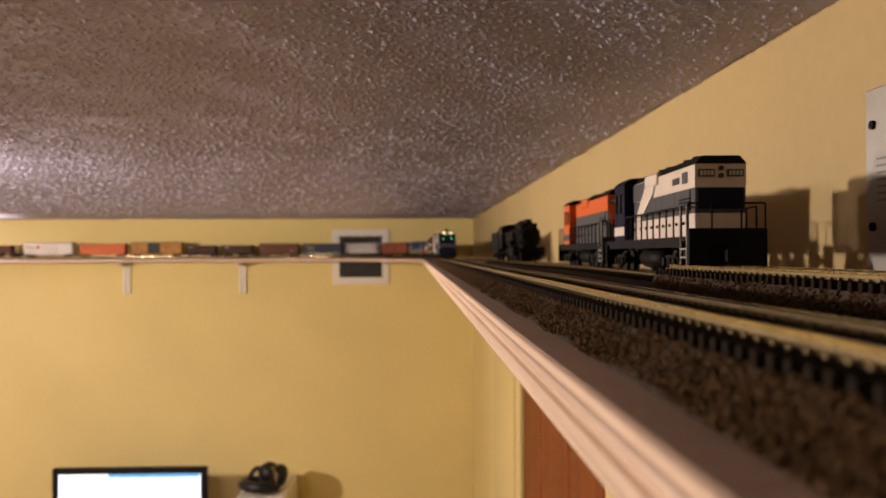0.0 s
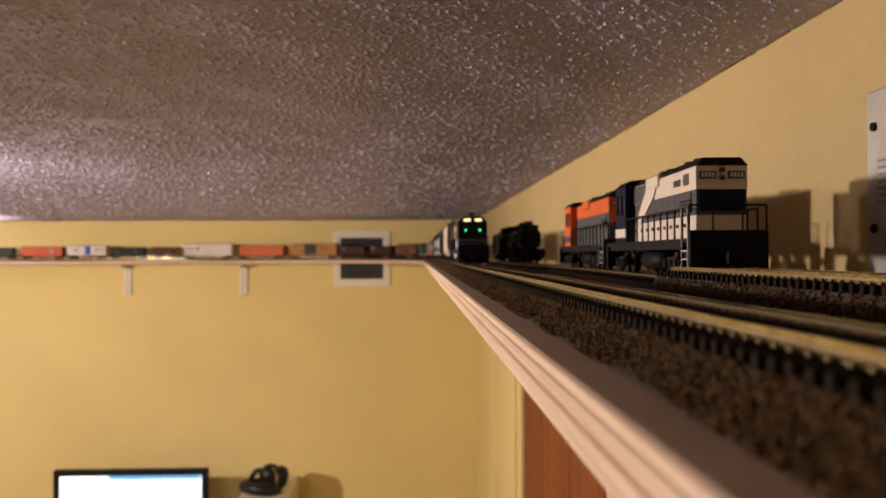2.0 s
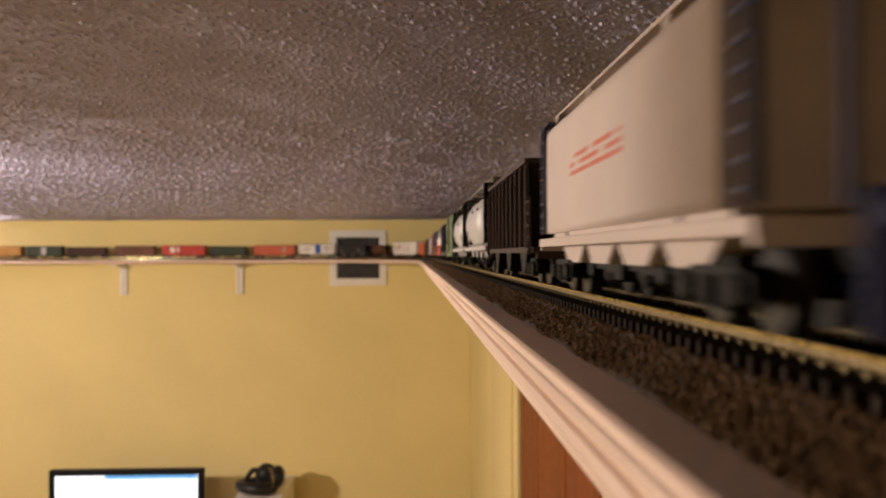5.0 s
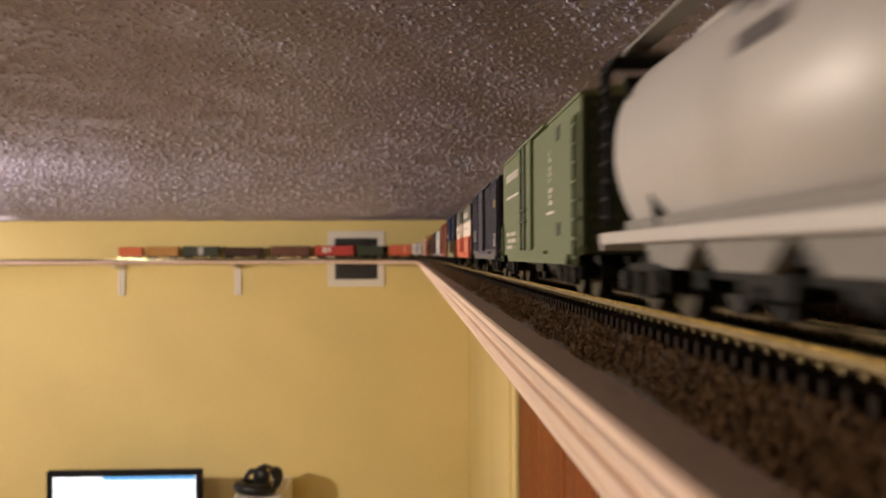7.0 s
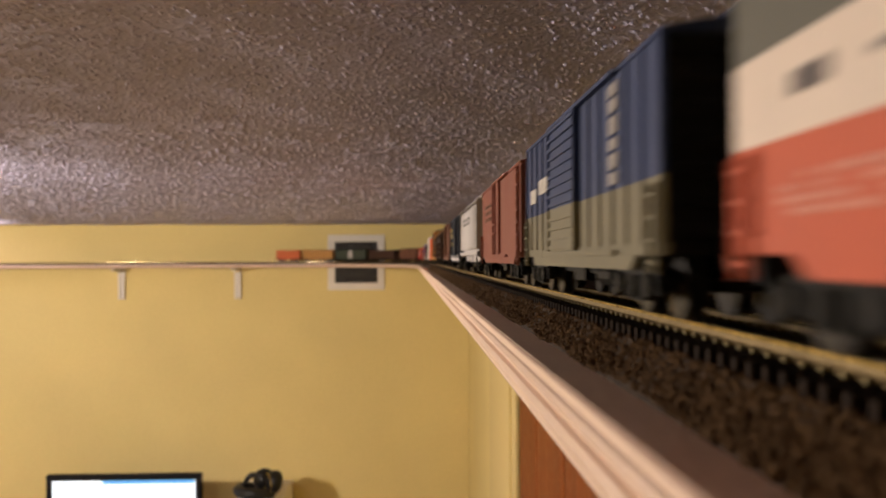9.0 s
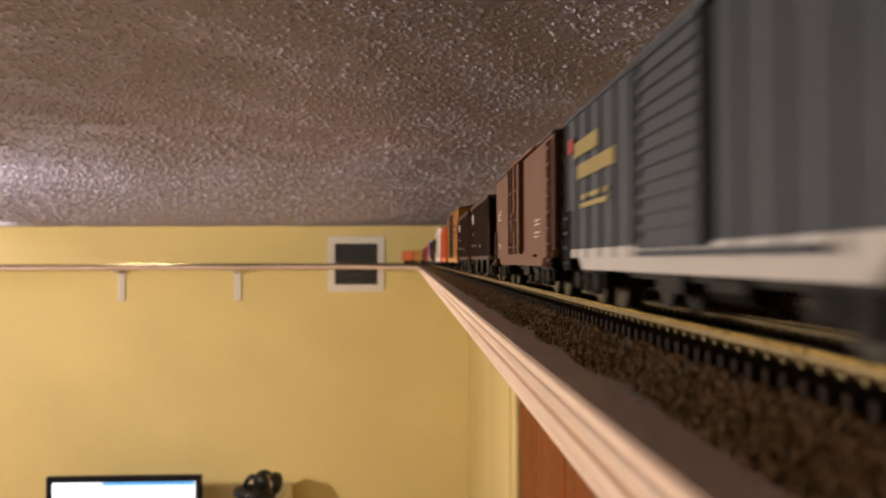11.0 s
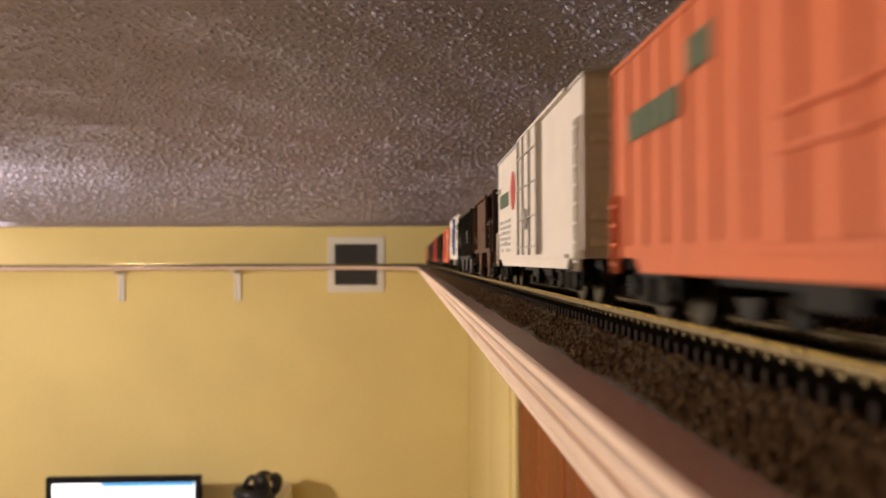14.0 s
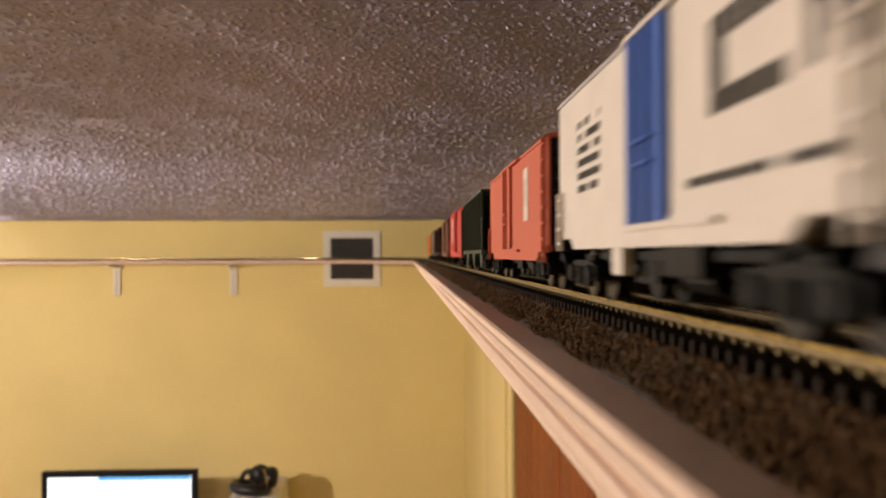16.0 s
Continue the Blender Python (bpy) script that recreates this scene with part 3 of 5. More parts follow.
def open_hopper(name, label, L, H, paint, letters=(), W=0.0158, bays=3, load=True, bottom=0.0125, ribs=9, front=0.016):
    ob = base_car(name, label, L)
    t = 0.0006
    for s in (-1, 1):
        a, b = sorted((s * (W - t), s * W))
        boxes("side_sheet", [(a, b, -L / 2 + 0.006, L / 2 - front, bottom, H)], M[paint], ob)
        for k in range(ribs + 1):
            y = -L / 2 + 0.007 + (L - front - 0.008) * k / ribs
            a, b = sorted((s * W, s * (W + 0.0016)))
            boxes("rib", [(a, b, y - 0.0008, y + 0.0008, bottom, H - 0.001)], M[paint], ob)
    singles("top_chord", [(W - 0.0008, W + 0.0018, -L / 2 + 0.005, L / 2 - front + 0.001, H - 0.0016, H), (-W - 0.0018, -W + 0.0008, -L / 2 + 0.005, L / 2 - front + 0.001, H - 0.0016, H),
                        (-W, W, -L / 2 + 0.005, -L / 2 + 0.0065, H - 0.0016, H), (-W, W, L / 2 - front, L / 2 - front + 0.0015, H - 0.0016, H)], M[paint], ob)
    singles("side_sill", [(W - 0.001, W + 0.0014, -L / 2, L / 2, bottom - 0.0014, bottom + 0.0006), (-W - 0.0014, -W + 0.001, -L / 2, L / 2, bottom - 0.0014, bottom + 0.0006),
                        (-W, W, -L / 2, -L / 2 + 0.002, 0.009, bottom + 0.0006), (-W, W, L / 2 - 0.002, L / 2, 0.009, bottom + 0.0006)], M[paint], ob)
    for s in (-1, 1):
        bm = bmesh.new()
        e = front if s > 0 else 0.006
        yt, yb = s * (L / 2 - e), s * (L / 2 - e - 0.024)
        prism(bm, [(yt, H - 0.001), (yt - s * 0.0008, H - 0.001), (yb - s * 0.0008, bottom - 0.001), (yb, bottom - 0.001)], -W + t, W - t, "x")
        part("slope_sheet", bm, M[paint], ob)
        singles("end_post", [(x - 0.0006, x + 0.0006, min(s * (L / 2 - e - 0.0005), s * (L / 2 - e + 0.001)), max(s * (L / 2 - e - 0.0005), s * (L / 2 - e + 0.001)), bottom, H - 0.001) for x in (-W, -0.006, 0.006, W)], M["under"], ob)
    if front > 0.02:
        e = L / 2 - 0.004
        singles("end_post", [(x - 0.0007, x + 0.0007, e - 0.0007, e + 0.0007, bottom, H - 0.0016) for x in (-W, -0.006, 0.006, W)], M["darkbrown"], ob)
        singles("end_beam", [(-W, W, e - 0.0008, e + 0.0008, z, z + 0.0016) for z in (H - 0.0016, bottom + 0.019, bottom + 0.0125, bottom + 0.006)], M["darkbrown"], ob)
        singles("side_brace", [(s * W - 0.0007, s * W + 0.0007, L / 2 - front, e, z, z + 0.0016) for s in (-1, 1) for z in (H - 0.0016, bottom + 0.0125)], M["darkbrown"], ob)
    for k in range(bays):
        y = (k - (bays - 1) / 2) * (L - 0.062) / max(1, bays - 1)
        for s in (-1, 1):
            bm = bmesh.new()
            a, b = sorted((s * (W - 0.0075), s * (W + 0.0002)))
            prism(bm, [(y - 0.010, bottom), (y + 0.010, bottom), (y + 0.0028, 0.0035), (y - 0.0028, 0.0035)], a, b, "x")
            part("hopper_bay", bm, M["under" if paint in ("hopper", "darkbrown") else ("sillgrey" if paint == "coal" else paint)], ob)
    if load:
        bm = bmesh.new()
        bmesh.ops.create_grid(bm, x_segments=10, y_segments=36, size=0.5, matrix=Matrix.Translation((0, 0.003 - front / 2, H - 0.0045)) @ Matrix.Diagonal((2 * W - 0.0015, L - front - 0.008, 1, 1)))
        for v in bm.verts:
            v.co.z += 0.0022 * noise.noise(v.co * 150) + 0.0035 * max(0, 1 - (v.co.x / W) ** 2) * max(0, 1 - (2 * v.co.y / L) ** 4)
        part("coal_load", bm, M["coal"], ob, "heap of black coal")
    for y0 in (-L / 2 + 0.0015, L / 2 - 0.0065):
        ladder(ob, W + 0.002, y0, y0 + 0.005, bottom - 0.002, H - (0.004 if y0 < 0 else 0.014), 7 if y0 < 0 else 5, M[paint])
    for p, lst in letters:
        marks(ob, W + 0.0017, lst, M[p])
    return ob


def covered_hopper(name, label, L, H, paint, letters=(), W=0.0172, bays=4, bottom=0.0166, belly=True, end_shade=None):
    """A hopper with round bulging sides, a roof walk and slanted end sheets."""
    ob = base_car(name, label, L)
    top = H - 0.0022
    prof = []
    n = 20
    for k in range(n + 1):
        a = k / n
        if belly:
            x = W * (1 - 0.24 * ((0.42 - a) / 0.42) ** 2) if a < 0.42 else W * math.sqrt(max(0.0, 1 - ((a - 0.42) / 0.60) ** 2.3))
        else:
            x = W * (1 - 0.012 * (1.5 * a - 0.5) ** 2) if a < 0.86 else W * 0.99 * math.sqrt(max(0.0, 1 - ((a - 0.86) / 0.20) ** 2))
        prof.append((x, bottom + (top - bottom) * a))
    outline = prof + [(-x, z) for x, z in prof[::-1]]
    bm = bmesh.new()
    prism(bm, outline, -L / 2 + 0.012, L / 2 - 0.012)
    shell = part("body", bm, M[paint], ob)
    for p in shell.data.polygons:
        p.use_smooth = len(p.vertices) == 4
    singles("side_sill", [(W * 0.90, W + 0.0004, -L / 2, L / 2, bottom - 0.0038, bottom - 0.0014), (-W - 0.0004, -W * 0.90, -L / 2, L / 2, bottom - 0.0038, bottom - 0.0014)], M[paint], ob, bev=0.0003)
    # recessed web, greyed on silver cars for the shadow gap above the sill
    singles("sill_web", [(W * 0.80, W * 0.88, -L / 2 + 0.012, L / 2 - 0.012, bottom - 0.0030, bottom + 0.0006), (-W * 0.88, -W * 0.80, -L / 2 + 0.012, L / 2 - 0.012, bottom - 0.0030, bottom + 0.0006)], M["grey_bay" if paint == "silver" else paint], ob)
    singles("end_sill", [(-W, W, -L / 2, -L / 2 + 0.002, bottom - 0.005, bottom - 0.0014), (-W, W, L / 2 - 0.002, L / 2, bottom - 0.005, bottom - 0.0014)], M[paint], ob)
    # end sheets, frames and ladders toned dark: the ends' shade put into colour
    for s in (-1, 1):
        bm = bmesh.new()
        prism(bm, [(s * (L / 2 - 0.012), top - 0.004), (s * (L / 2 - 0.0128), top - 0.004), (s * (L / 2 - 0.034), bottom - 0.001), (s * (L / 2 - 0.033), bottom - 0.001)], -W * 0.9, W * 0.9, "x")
        part("slope_sheet", bm, M[end_shade or paint], ob)
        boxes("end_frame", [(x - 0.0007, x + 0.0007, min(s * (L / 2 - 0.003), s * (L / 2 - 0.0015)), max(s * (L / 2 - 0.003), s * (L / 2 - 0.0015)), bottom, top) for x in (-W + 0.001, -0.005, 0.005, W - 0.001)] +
              [(-W, W, min(s * (L / 2 - 0.003), s * (L / 2 - 0.013)), max(s * (L / 2 - 0.003), s * (L / 2 - 0.013)), top - 0.001, top)], M[end_shade or paint], ob)
        ladder(ob, W * 0.99, s * (L / 2 - 0.0045) - 0.0028, s * (L / 2 - 0.0045) + 0.0028, bottom, top, 9, M[end_shade or paint])
    singles("roof_walk", [(s * W * 0.62 - 0.0022, s * W * 0.62 + 0.0022, -L / 2 + 0.002, L / 2 - 0.002, H + 0.0004, H + 0.0010) for s in (-1, 1)] +
          [(-W * 0.62 - 0.002, W * 0.62 + 0.002, y - 0.0012, y + 0.0012, H - 0.0018, H + 0.0006) for y in (-L / 2 + 0.004, -L / 5, L / 5, L / 2 - 0.004)], M["grey_bay" if paint == "silver" else paint], ob)
    for k in range(6):
        y = (k - 2.5) * (L - 0.04) / 6
        boxes("roof_hatch", [(-0.0045, 0.0045, y - 0.007, y + 0.007, top - 0.0005, H + 0.0006)], M[paint], ob, bev=0.0005)
    for k in range(bays):
        y = (k - (bays - 1) / 2) * (L - 0.068) / max(1, bays - 1)
        bm = bmesh.new()
        prism(bm, [(y - 0.0165, bottom - 0.002), (y + 0.0165, bottom - 0.002), (y + 0.0080, 0.0085), (y - 0.0080, 0.0085)], -W * 0.80, W * 0.80, "x")
        # silver cars' bays take a darker grey that paints the shade under the sill
        bay = part("hopper_bay", bm, M["grey_bay" if paint == "silver" else paint], ob)
        boxes("outlet", [(-W * 0.62, W * 0.62, y - 0.0085, y + 0.0085, 0.0050, 0.0086), (-W * 0.7, W * 0.7, y - 0.0012, y + 0.0012, 0.0042, 0.0066)], M["under"], bay, bev=0.0006)
    for p, lst in letters:
        marks(ob, W * 0.995, lst, M[p])
    return ob


def rails_on(parent, x, ys, z0, z1, material, name="handrail"):
    bm = bmesh.new()
    for y in ys:
        cyl(bm, (x, y, z0), (x, y, z1), 0.00042, 6)
    cyl(bm, (x, ys[0], z1), (x, ys[-1], z1), 0.00042, 6)
    part(name, bm, material, parent)


def lead_engine():
    L = 0.204
    y1, y0 = L / 2, -L / 2
    ob = tagged(new("diesel_locomotive"), "dark navy diesel locomotive with white grey hood, lit number boards", "locomotive")
    boxes("deck", [(-0.0155, 0.0155, y0 + 0.004, y1 - 0.003, 0.0125, 0.0150)], M["loconavy"], ob, bev=0.0005)
    singles("side_skirt", [(0.0145, 0.0160, y0 + 0.012, y1 - 0.012, 0.0108, 0.0148), (-0.0160, -0.0145, y0 + 0.012, y1 - 0.012, 0.0108, 0.0148)], M["loconavy"], ob)
    singles("pilot", [(-0.0160, 0.0160, y1 - 0.005, y1 - 0.001, 0.0025, 0.0185), (-0.0155, 0.0155, y0 + 0.001, y0 + 0.005, 0.0025, 0.0165)], M["loconavy"], ob, bev=0.0008)
    boxes("snow_plow", [(-0.0145, 0.0145, y1 - 0.0015, y1 + 0.0015, 0.0018, 0.0060)], M["black"], ob, bev=0.0005)
    for s in (1, -1):
        coupler(ob, s * (L / 2 - 0.002), s)
    for s in (-1, 1):
        truck(ob, s * (L / 2 - 0.040), 3, 0.0175)
    bm = bmesh.new()
    prism(bm, [(-0.0115, 0.0040), (0.0115, 0.0040), (0.0142, 0.0070), (0.0142, 0.0108), (-0.0142, 0.0108), (-0.0142, 0.0070)], -0.024, 0.024)
    part("fuel_tank", bm, M["palegrey"], ob, "pale grey fuel tank")
    # nose and cab, the full width of the engine
    f = y1 - 0.017
    cb = f - 0.046
    cab = boxes("cab", [(-0.0152, 0.0152, cb, f, 0.0150, 0.0300)], M["loconavy"], ob, bev=0.001)
    bm = bmesh.new()
    prism(bm, [(-0.0152, 0.0295), (0.0152, 0.0295), (0.0152, 0.0405), (0.0094, 0.0462), (-0.0094, 0.0462), (-0.0152, 0.0405)], cb, f - 0.0008)
    part("cab_upper", bm, M["loconavy"], ob)
    singles("nose_stripe", [(-0.0150, 0.0150, f, f + 0.0008, 0.0222, 0.0245), (-0.0150, 0.0150, f, f + 0.0008, 0.0192, 0.0206)], M["stripegrey"], ob)
    boxes("nose_door", [(0.0040, 0.0088, f, f + 0.0006, 0.0155, 0.0345)], M["loconavy"], ob, bev=0.0003)
    for x in (-0.0066, 0.0066):
        boxes("windscreen", [(x - 0.0042, x + 0.0042, f - 0.0009, f - 0.0004, 0.0358, 0.0398)], M["glass"], ob)
        boxes("number_board", [(x * 0.88 - 0.0035, x * 0.88 + 0.0035, f - 0.0010, f - 0.0001, 0.0415, 0.0441)], M["numlight"], ob, "glowing cream number board")
    for x in (-0.0074, 0.0074):
        bm = bmesh.new()
        cyl(bm, (x, f - 0.0006, 0.0330), (x, f + 0.0009, 0.0330), 0.0009, 14)
        part("marker_light", bm, M["green_led"], ob, "glowing green marker light")
    singles("cab_window", [(s * 0.0152 - 0.0002, s * 0.0152 + 0.0002, y, y + 0.010, 0.0335, 0.0405) for s in (-1, 1) for y in (cb + 0.010, cb + 0.023)], M["glass"], ob)
    bm = bmesh.new()
    turn = [k * math.pi / 16 for k in range(9)]
    prism(bm, [(cb + 0.030 * (1 - math.cos(a)), 0.0158 + 0.0150 * (1 - math.sin(a))) for a in turn] +
          [(cb + 0.0075 + 0.0225 * (1 - math.cos(a)), 0.0212 + 0.0096 * (1 - math.sin(a))) for a in turn[::-1]], 0.0151, 0.0155, "x")
    part("cab_swoosh", bm, M["cream"], ob, "white curved swoosh on the cab side")
    bm = bmesh.new()
    cyl(bm, (0, f - 0.022, 0.046), (0, f - 0.022, 0.0488), 0.0009, 8)
    for x, yy in ((-0.0021, 0.0), (0.0021, 0.0), (0.0, 0.002)):
        cyl(bm, (x, f - 0.026 + yy, 0.0490), (x, f - 0.016 + yy, 0.0490), 0.0006, 8, 0.0013)
    box(bm, -0.004, 0.004, f - 0.0225, f - 0.0215, 0.0484, 0.0492)
    part("air_horn", bm, M["black"], ob)
    # long hood: grey below, white band above
    hb = y0 + 0.016
    boxes("hood", [(-0.0105, 0.0105, hb, cb, 0.0150, 0.0345)], M["locogrey"], ob, bev=0.0006)
    boxes("hood_top", [(-0.0106, 0.0106, hb - 0.0003, cb, 0.0345, 0.0425)], M["cream"], ob, "white upper hood band", bev=0.0012)
    singles("lower_band", [(0.0104, 0.0109, hb, cb, 0.0155, 0.0232), (-0.0109, -0.0104, hb, cb, 0.0155, 0.0232)], M["cream"], ob, "white lower hood band")
    for k in range(8):
        y = hb + 0.004 + k * (cb - hb - 0.008) / 8
        boxes("hood_door", [(0.0104, 0.0112, y, y + 0.0095, 0.0240, 0.0340)], M["locogrey"], ob)
    boxes("radiator", [(-0.0110, 0.0110, hb + 0.004, hb + 0.034, 0.0400, 0.0432)], M["locogrey"], ob, bev=0.0005)
    bm = bmesh.new()
    for k in range(2):
        cyl(bm, (0, hb + 0.012 + k * 0.015, 0.043), (0, hb + 0.012 + k * 0.015, 0.0442), 0.0062, 20)
    part("roof_fan", bm, M["black"], ob)
    boxes("exhaust_stack", [(-0.003, 0.003, hb + 0.058, hb + 0.064, 0.0420, 0.0448)], M["black"], ob)
    for s in (-1, 1):
        rails_on(ob, s * 0.0155, [y0 + 0.014 + k * (cb - y0 - 0.018) / 8 for k in range(9)], 0.0148, 0.0262, M["loconavy"])
    bm = bmesh.new()
    for x in (-0.0152, -0.006, 0.006, 0.0152):
        cyl(bm, (x, y1 - 0.004, 0.0180), (x, y1 - 0.004, 0.0270), 0.0004, 6)
    cyl(bm, (-0.0152, y1 - 0.004, 0.0270), (-0.006, y1 - 0.004, 0.0270), 0.0004, 6)
    cyl(bm, (0.0152, y1 - 0.004, 0.0270), (0.006, y1 - 0.004, 0.0270), 0.0004, 6)
    part("front_railing", bm, M["loconavy"], ob)
    for s in (-1, 1):
        boxes("step", [(s * 0.0135 - 0.0022, s * 0.0135 + 0.0022, y1 - 0.012, y1 - 0.005, z, z + 0.0006) for z in (0.0045, 0.0080, 0.0115)], M["loconavy"], ob)
    return ob


def road_switcher(name, label, L, main, topc, endc, bandc):
    """Diesel standing with its long hood first; local +y is the hood end."""
    ob = tagged(new(name), label, "locomotive", "parked model locomotives")
    y1, y0 = L / 2, -L / 2
    k = L / 0.19
    boxes("deck", [(-0.0165, 0.0165, y0 + 0.004, y1 - 0.002, 0.0150, 0.0172)], M["black"], ob, bev=0.0004)
    singles("side_sill", [(s * 0.0160 - 0.0006, s * 0.0160 + 0.0006, y0 + 0.014, y1 - 0.014, 0.0125, 0.0165) for s in (-1, 1)], M["black"], ob)
    singles("pilot", [(-0.0165, 0.0165, y1 - 0.003, y1, 0.0030, 0.0205), (-0.0165, 0.0165, y0, y0 + 0.003, 0.0030, 0.0172)], M["black"], ob, bev=0.0006)
    for s in (-1, 1):
        truck(ob, s * (L / 2 - 0.038 * k), 3 if k > 0.98 else 2, 0.0170)
        coupler(ob, s * (L / 2 - 0.001), s)
    bm = bmesh.new()
    cyl(bm, (0.006, -0.020, 0.0075), (0.006, 0.020, 0.0075), 0.0052, 14)
    cyl(bm, (-0.006, -0.020, 0.0075), (-0.006, 0.020, 0.0075), 0.0052, 14)
    part("fuel_tank", bm, M["under"], ob, "", True)
    bm = bmesh.new()
    cyl(bm, (0.0125, -0.012, 0.0138), (0.0125, 0.012, 0.0138), 0.0022, 12)
    part("air_tank", bm, M["under"], ob, "", True)
    # long hood in three bands
    cab0, cab1 = y0 + 0.030 * k, y0 + 0.058 * k
    hy0, hy1 = cab1, y1 - 0.010
    hw = 0.0108
    boxes("hood_lower", [(-hw, hw, hy0, hy1, 0.0172, 0.0275)], M[bandc], ob, bev=0.0006)
    boxes("hood_middle", [(-hw - 0.0001, hw + 0.0001, hy0, hy1 + 0.0002, 0.0272, 0.0385)], M[main], ob, bev=0.0004)
    bm = bmesh.new()
    prism(bm, [(-hw - 0.0002, 0.0383), (hw + 0.0002, 0.0383), (hw + 0.0002, 0.0480), (hw - 0.003, 0.0512), (-hw + 0.003, 0.0512), (-hw - 0.0002, 0.0480)], hy0, hy1 + 0.0004)
    part("hood_top", bm, M[topc], ob)
    bm = bmesh.new()
    prism(bm, [(-hw - 0.0004, 0.0484), (hw + 0.0004, 0.0484), (hw - 0.0028, 0.0518), (-hw + 0.0028, 0.0518)], hy0 + 0.002, hy1 + 0.0010)
    part("hood_roof", bm, M["black"], ob)
    if topc == "cream":
        boxes("hood_panel", [(s * (hw + 0.0004) - 0.0003, s * (hw + 0.0004) + 0.0003, hy0, hy0 + 0.044, 0.0384, 0.0478) for s in (1,)], M["locogrey"], ob)
        bm = bmesh.new()
        prism(bm, [(hy0 + 0.034, 0.0478), (hy0 + 0.052, 0.0478), (hy0 + 0.046, 0.0400), (hy0 + 0.017, 0.0272), (hy0 + 0.006, 0.0272)], hw + 0.0006, hw + 0.0010, "x")
        part("swoosh", bm, M["cream"], ob, "white sweeping stripe on the hood")
        marks(ob, hw + 0.0004, [(hy1 - 0.034, hy1 - 0.022, 0.0415, 0.0445), (hy1 - 0.018, hy1 - 0.010, 0.0410, 0.0460)], M["locogrey"])
    for i in range(9):
        y = hy0 + 0.004 + i * (hy1 - hy0 - 0.010) / 9
        boxes("hood_door", [(hw - 0.0002, hw + 0.0006, y, y + (hy1 - hy0) / 9 - 0.0015, 0.0280, 0.0375)], M[main], ob)
        boxes("latch", [(hw, hw + 0.0008, y + 0.001, y + 0.002, 0.0225, 0.0240)], M["black"], ob)
    boxes("vent_grille", [(hw, hw + 0.0009, hy1 - 0.022, hy1 - 0.006, z, z + 0.0008) for z in (0.029, 0.0305, 0.032, 0.0335)], M["black"], ob)
    boxes("hood_end_panel", [(-hw + 0.001, hw - 0.001, hy1, hy1 + 0.0008, 0.0290, 0.0380)], M[endc], ob, bev=0.0002)
    for x in (-0.0062, 0.0062):
        boxes("number_board", [(x - 0.0036, x + 0.0036, hy1 + 0.0004, hy1 + 0.0013, 0.0428, 0.0460)], M["greyblue"], ob, bev=0.0003)
        singles("number_mark", [(x - 0.0028 + j * 0.0015, x - 0.0018 + j * 0.0015, hy1 + 0.0013, hy1 + 0.0015, 0.0434, 0.0454) for j in range(4)], M["letter"], ob)
    bm = bmesh.new()
    for z in (0.0432, 0.0464):
        cyl(bm, (0, hy1, z), (0, hy1 + 0.0018, z), 0.0011, 12)
    part("headlight", bm, M["glass"], ob)
    boxes("dynamic_blister", [(-hw - 0.0014, hw + 0.0014, hy0 + 0.030, hy0 + 0.055, 0.0440, 0.0505)], M[topc], ob, bev=0.0012)
    bm = bmesh.new()
    for y in (hy0 + 0.036, hy0 + 0.049, hy1 - 0.02, hy1 - 0.034):
        cyl(bm, (0, y, 0.0500), (0, y, 0.0535), 0.0058, 18)
    part("roof_fan", bm, M["black"], ob)
    # cab with openings in its sides, short hood behind
    cw = 0.0162
    cab = boxes("cab_wall", [(-cw, cw, cab0, cab0 + 0.0008, 0.0172, 0.0490), (-cw, cw, cab1 - 0.0008, cab1, 0.0172, 0.0490)] +
                [(s * (cw - 0.0004) - 0.0004, s * (cw - 0.0004) + 0.0004, cab0, cab1, 0.0172, 0.0330) for s in (-1, 1)] +
                [(s * (cw - 0.0004) - 0.0004, s * (cw - 0.0004) + 0.0004, cab0, cab1, 0.0440, 0.0490) for s in (-1, 1)] +
                [(s * (cw - 0.0004) - 0.0004, s * (cw - 0.0004) + 0.0004, y, y + 0.003, 0.0330, 0.0440) for s in (-1, 1) for y in (cab0, (cab0 + cab1) / 2 - 0.0015, cab1 - 0.003)], M[endc], ob)
    singles("cab_window", [(s * (cw - 0.0008) - 0.0001, s * (cw - 0.0008) + 0.0001, cab0 + 0.001, cab1 - 0.001, 0.0325, 0.0445) for s in (-1, 1)], M["glass"], ob)
    bm = bmesh.new()
    prism(bm, [(-cw - 0.0006, 0.0488), (cw + 0.0006, 0.0488), (cw - 0.003, 0.0520), (0, 0.0530), (-cw + 0.003, 0.0520)], cab0 - 0.001, cab1 + 0.001)
    part("cab_roof", bm, M["black"], ob)
    boxes("cab_stripe", [(cw, cw + 0.0003, cab0, cab1, 0.0200, 0.0250)], M[bandc], ob)
    boxes("short_hood", [(-hw, hw, y0 + 0.009, cab0, 0.0172, 0.0470)], M[topc if topc == "cream" else endc], ob, bev=0.0015)
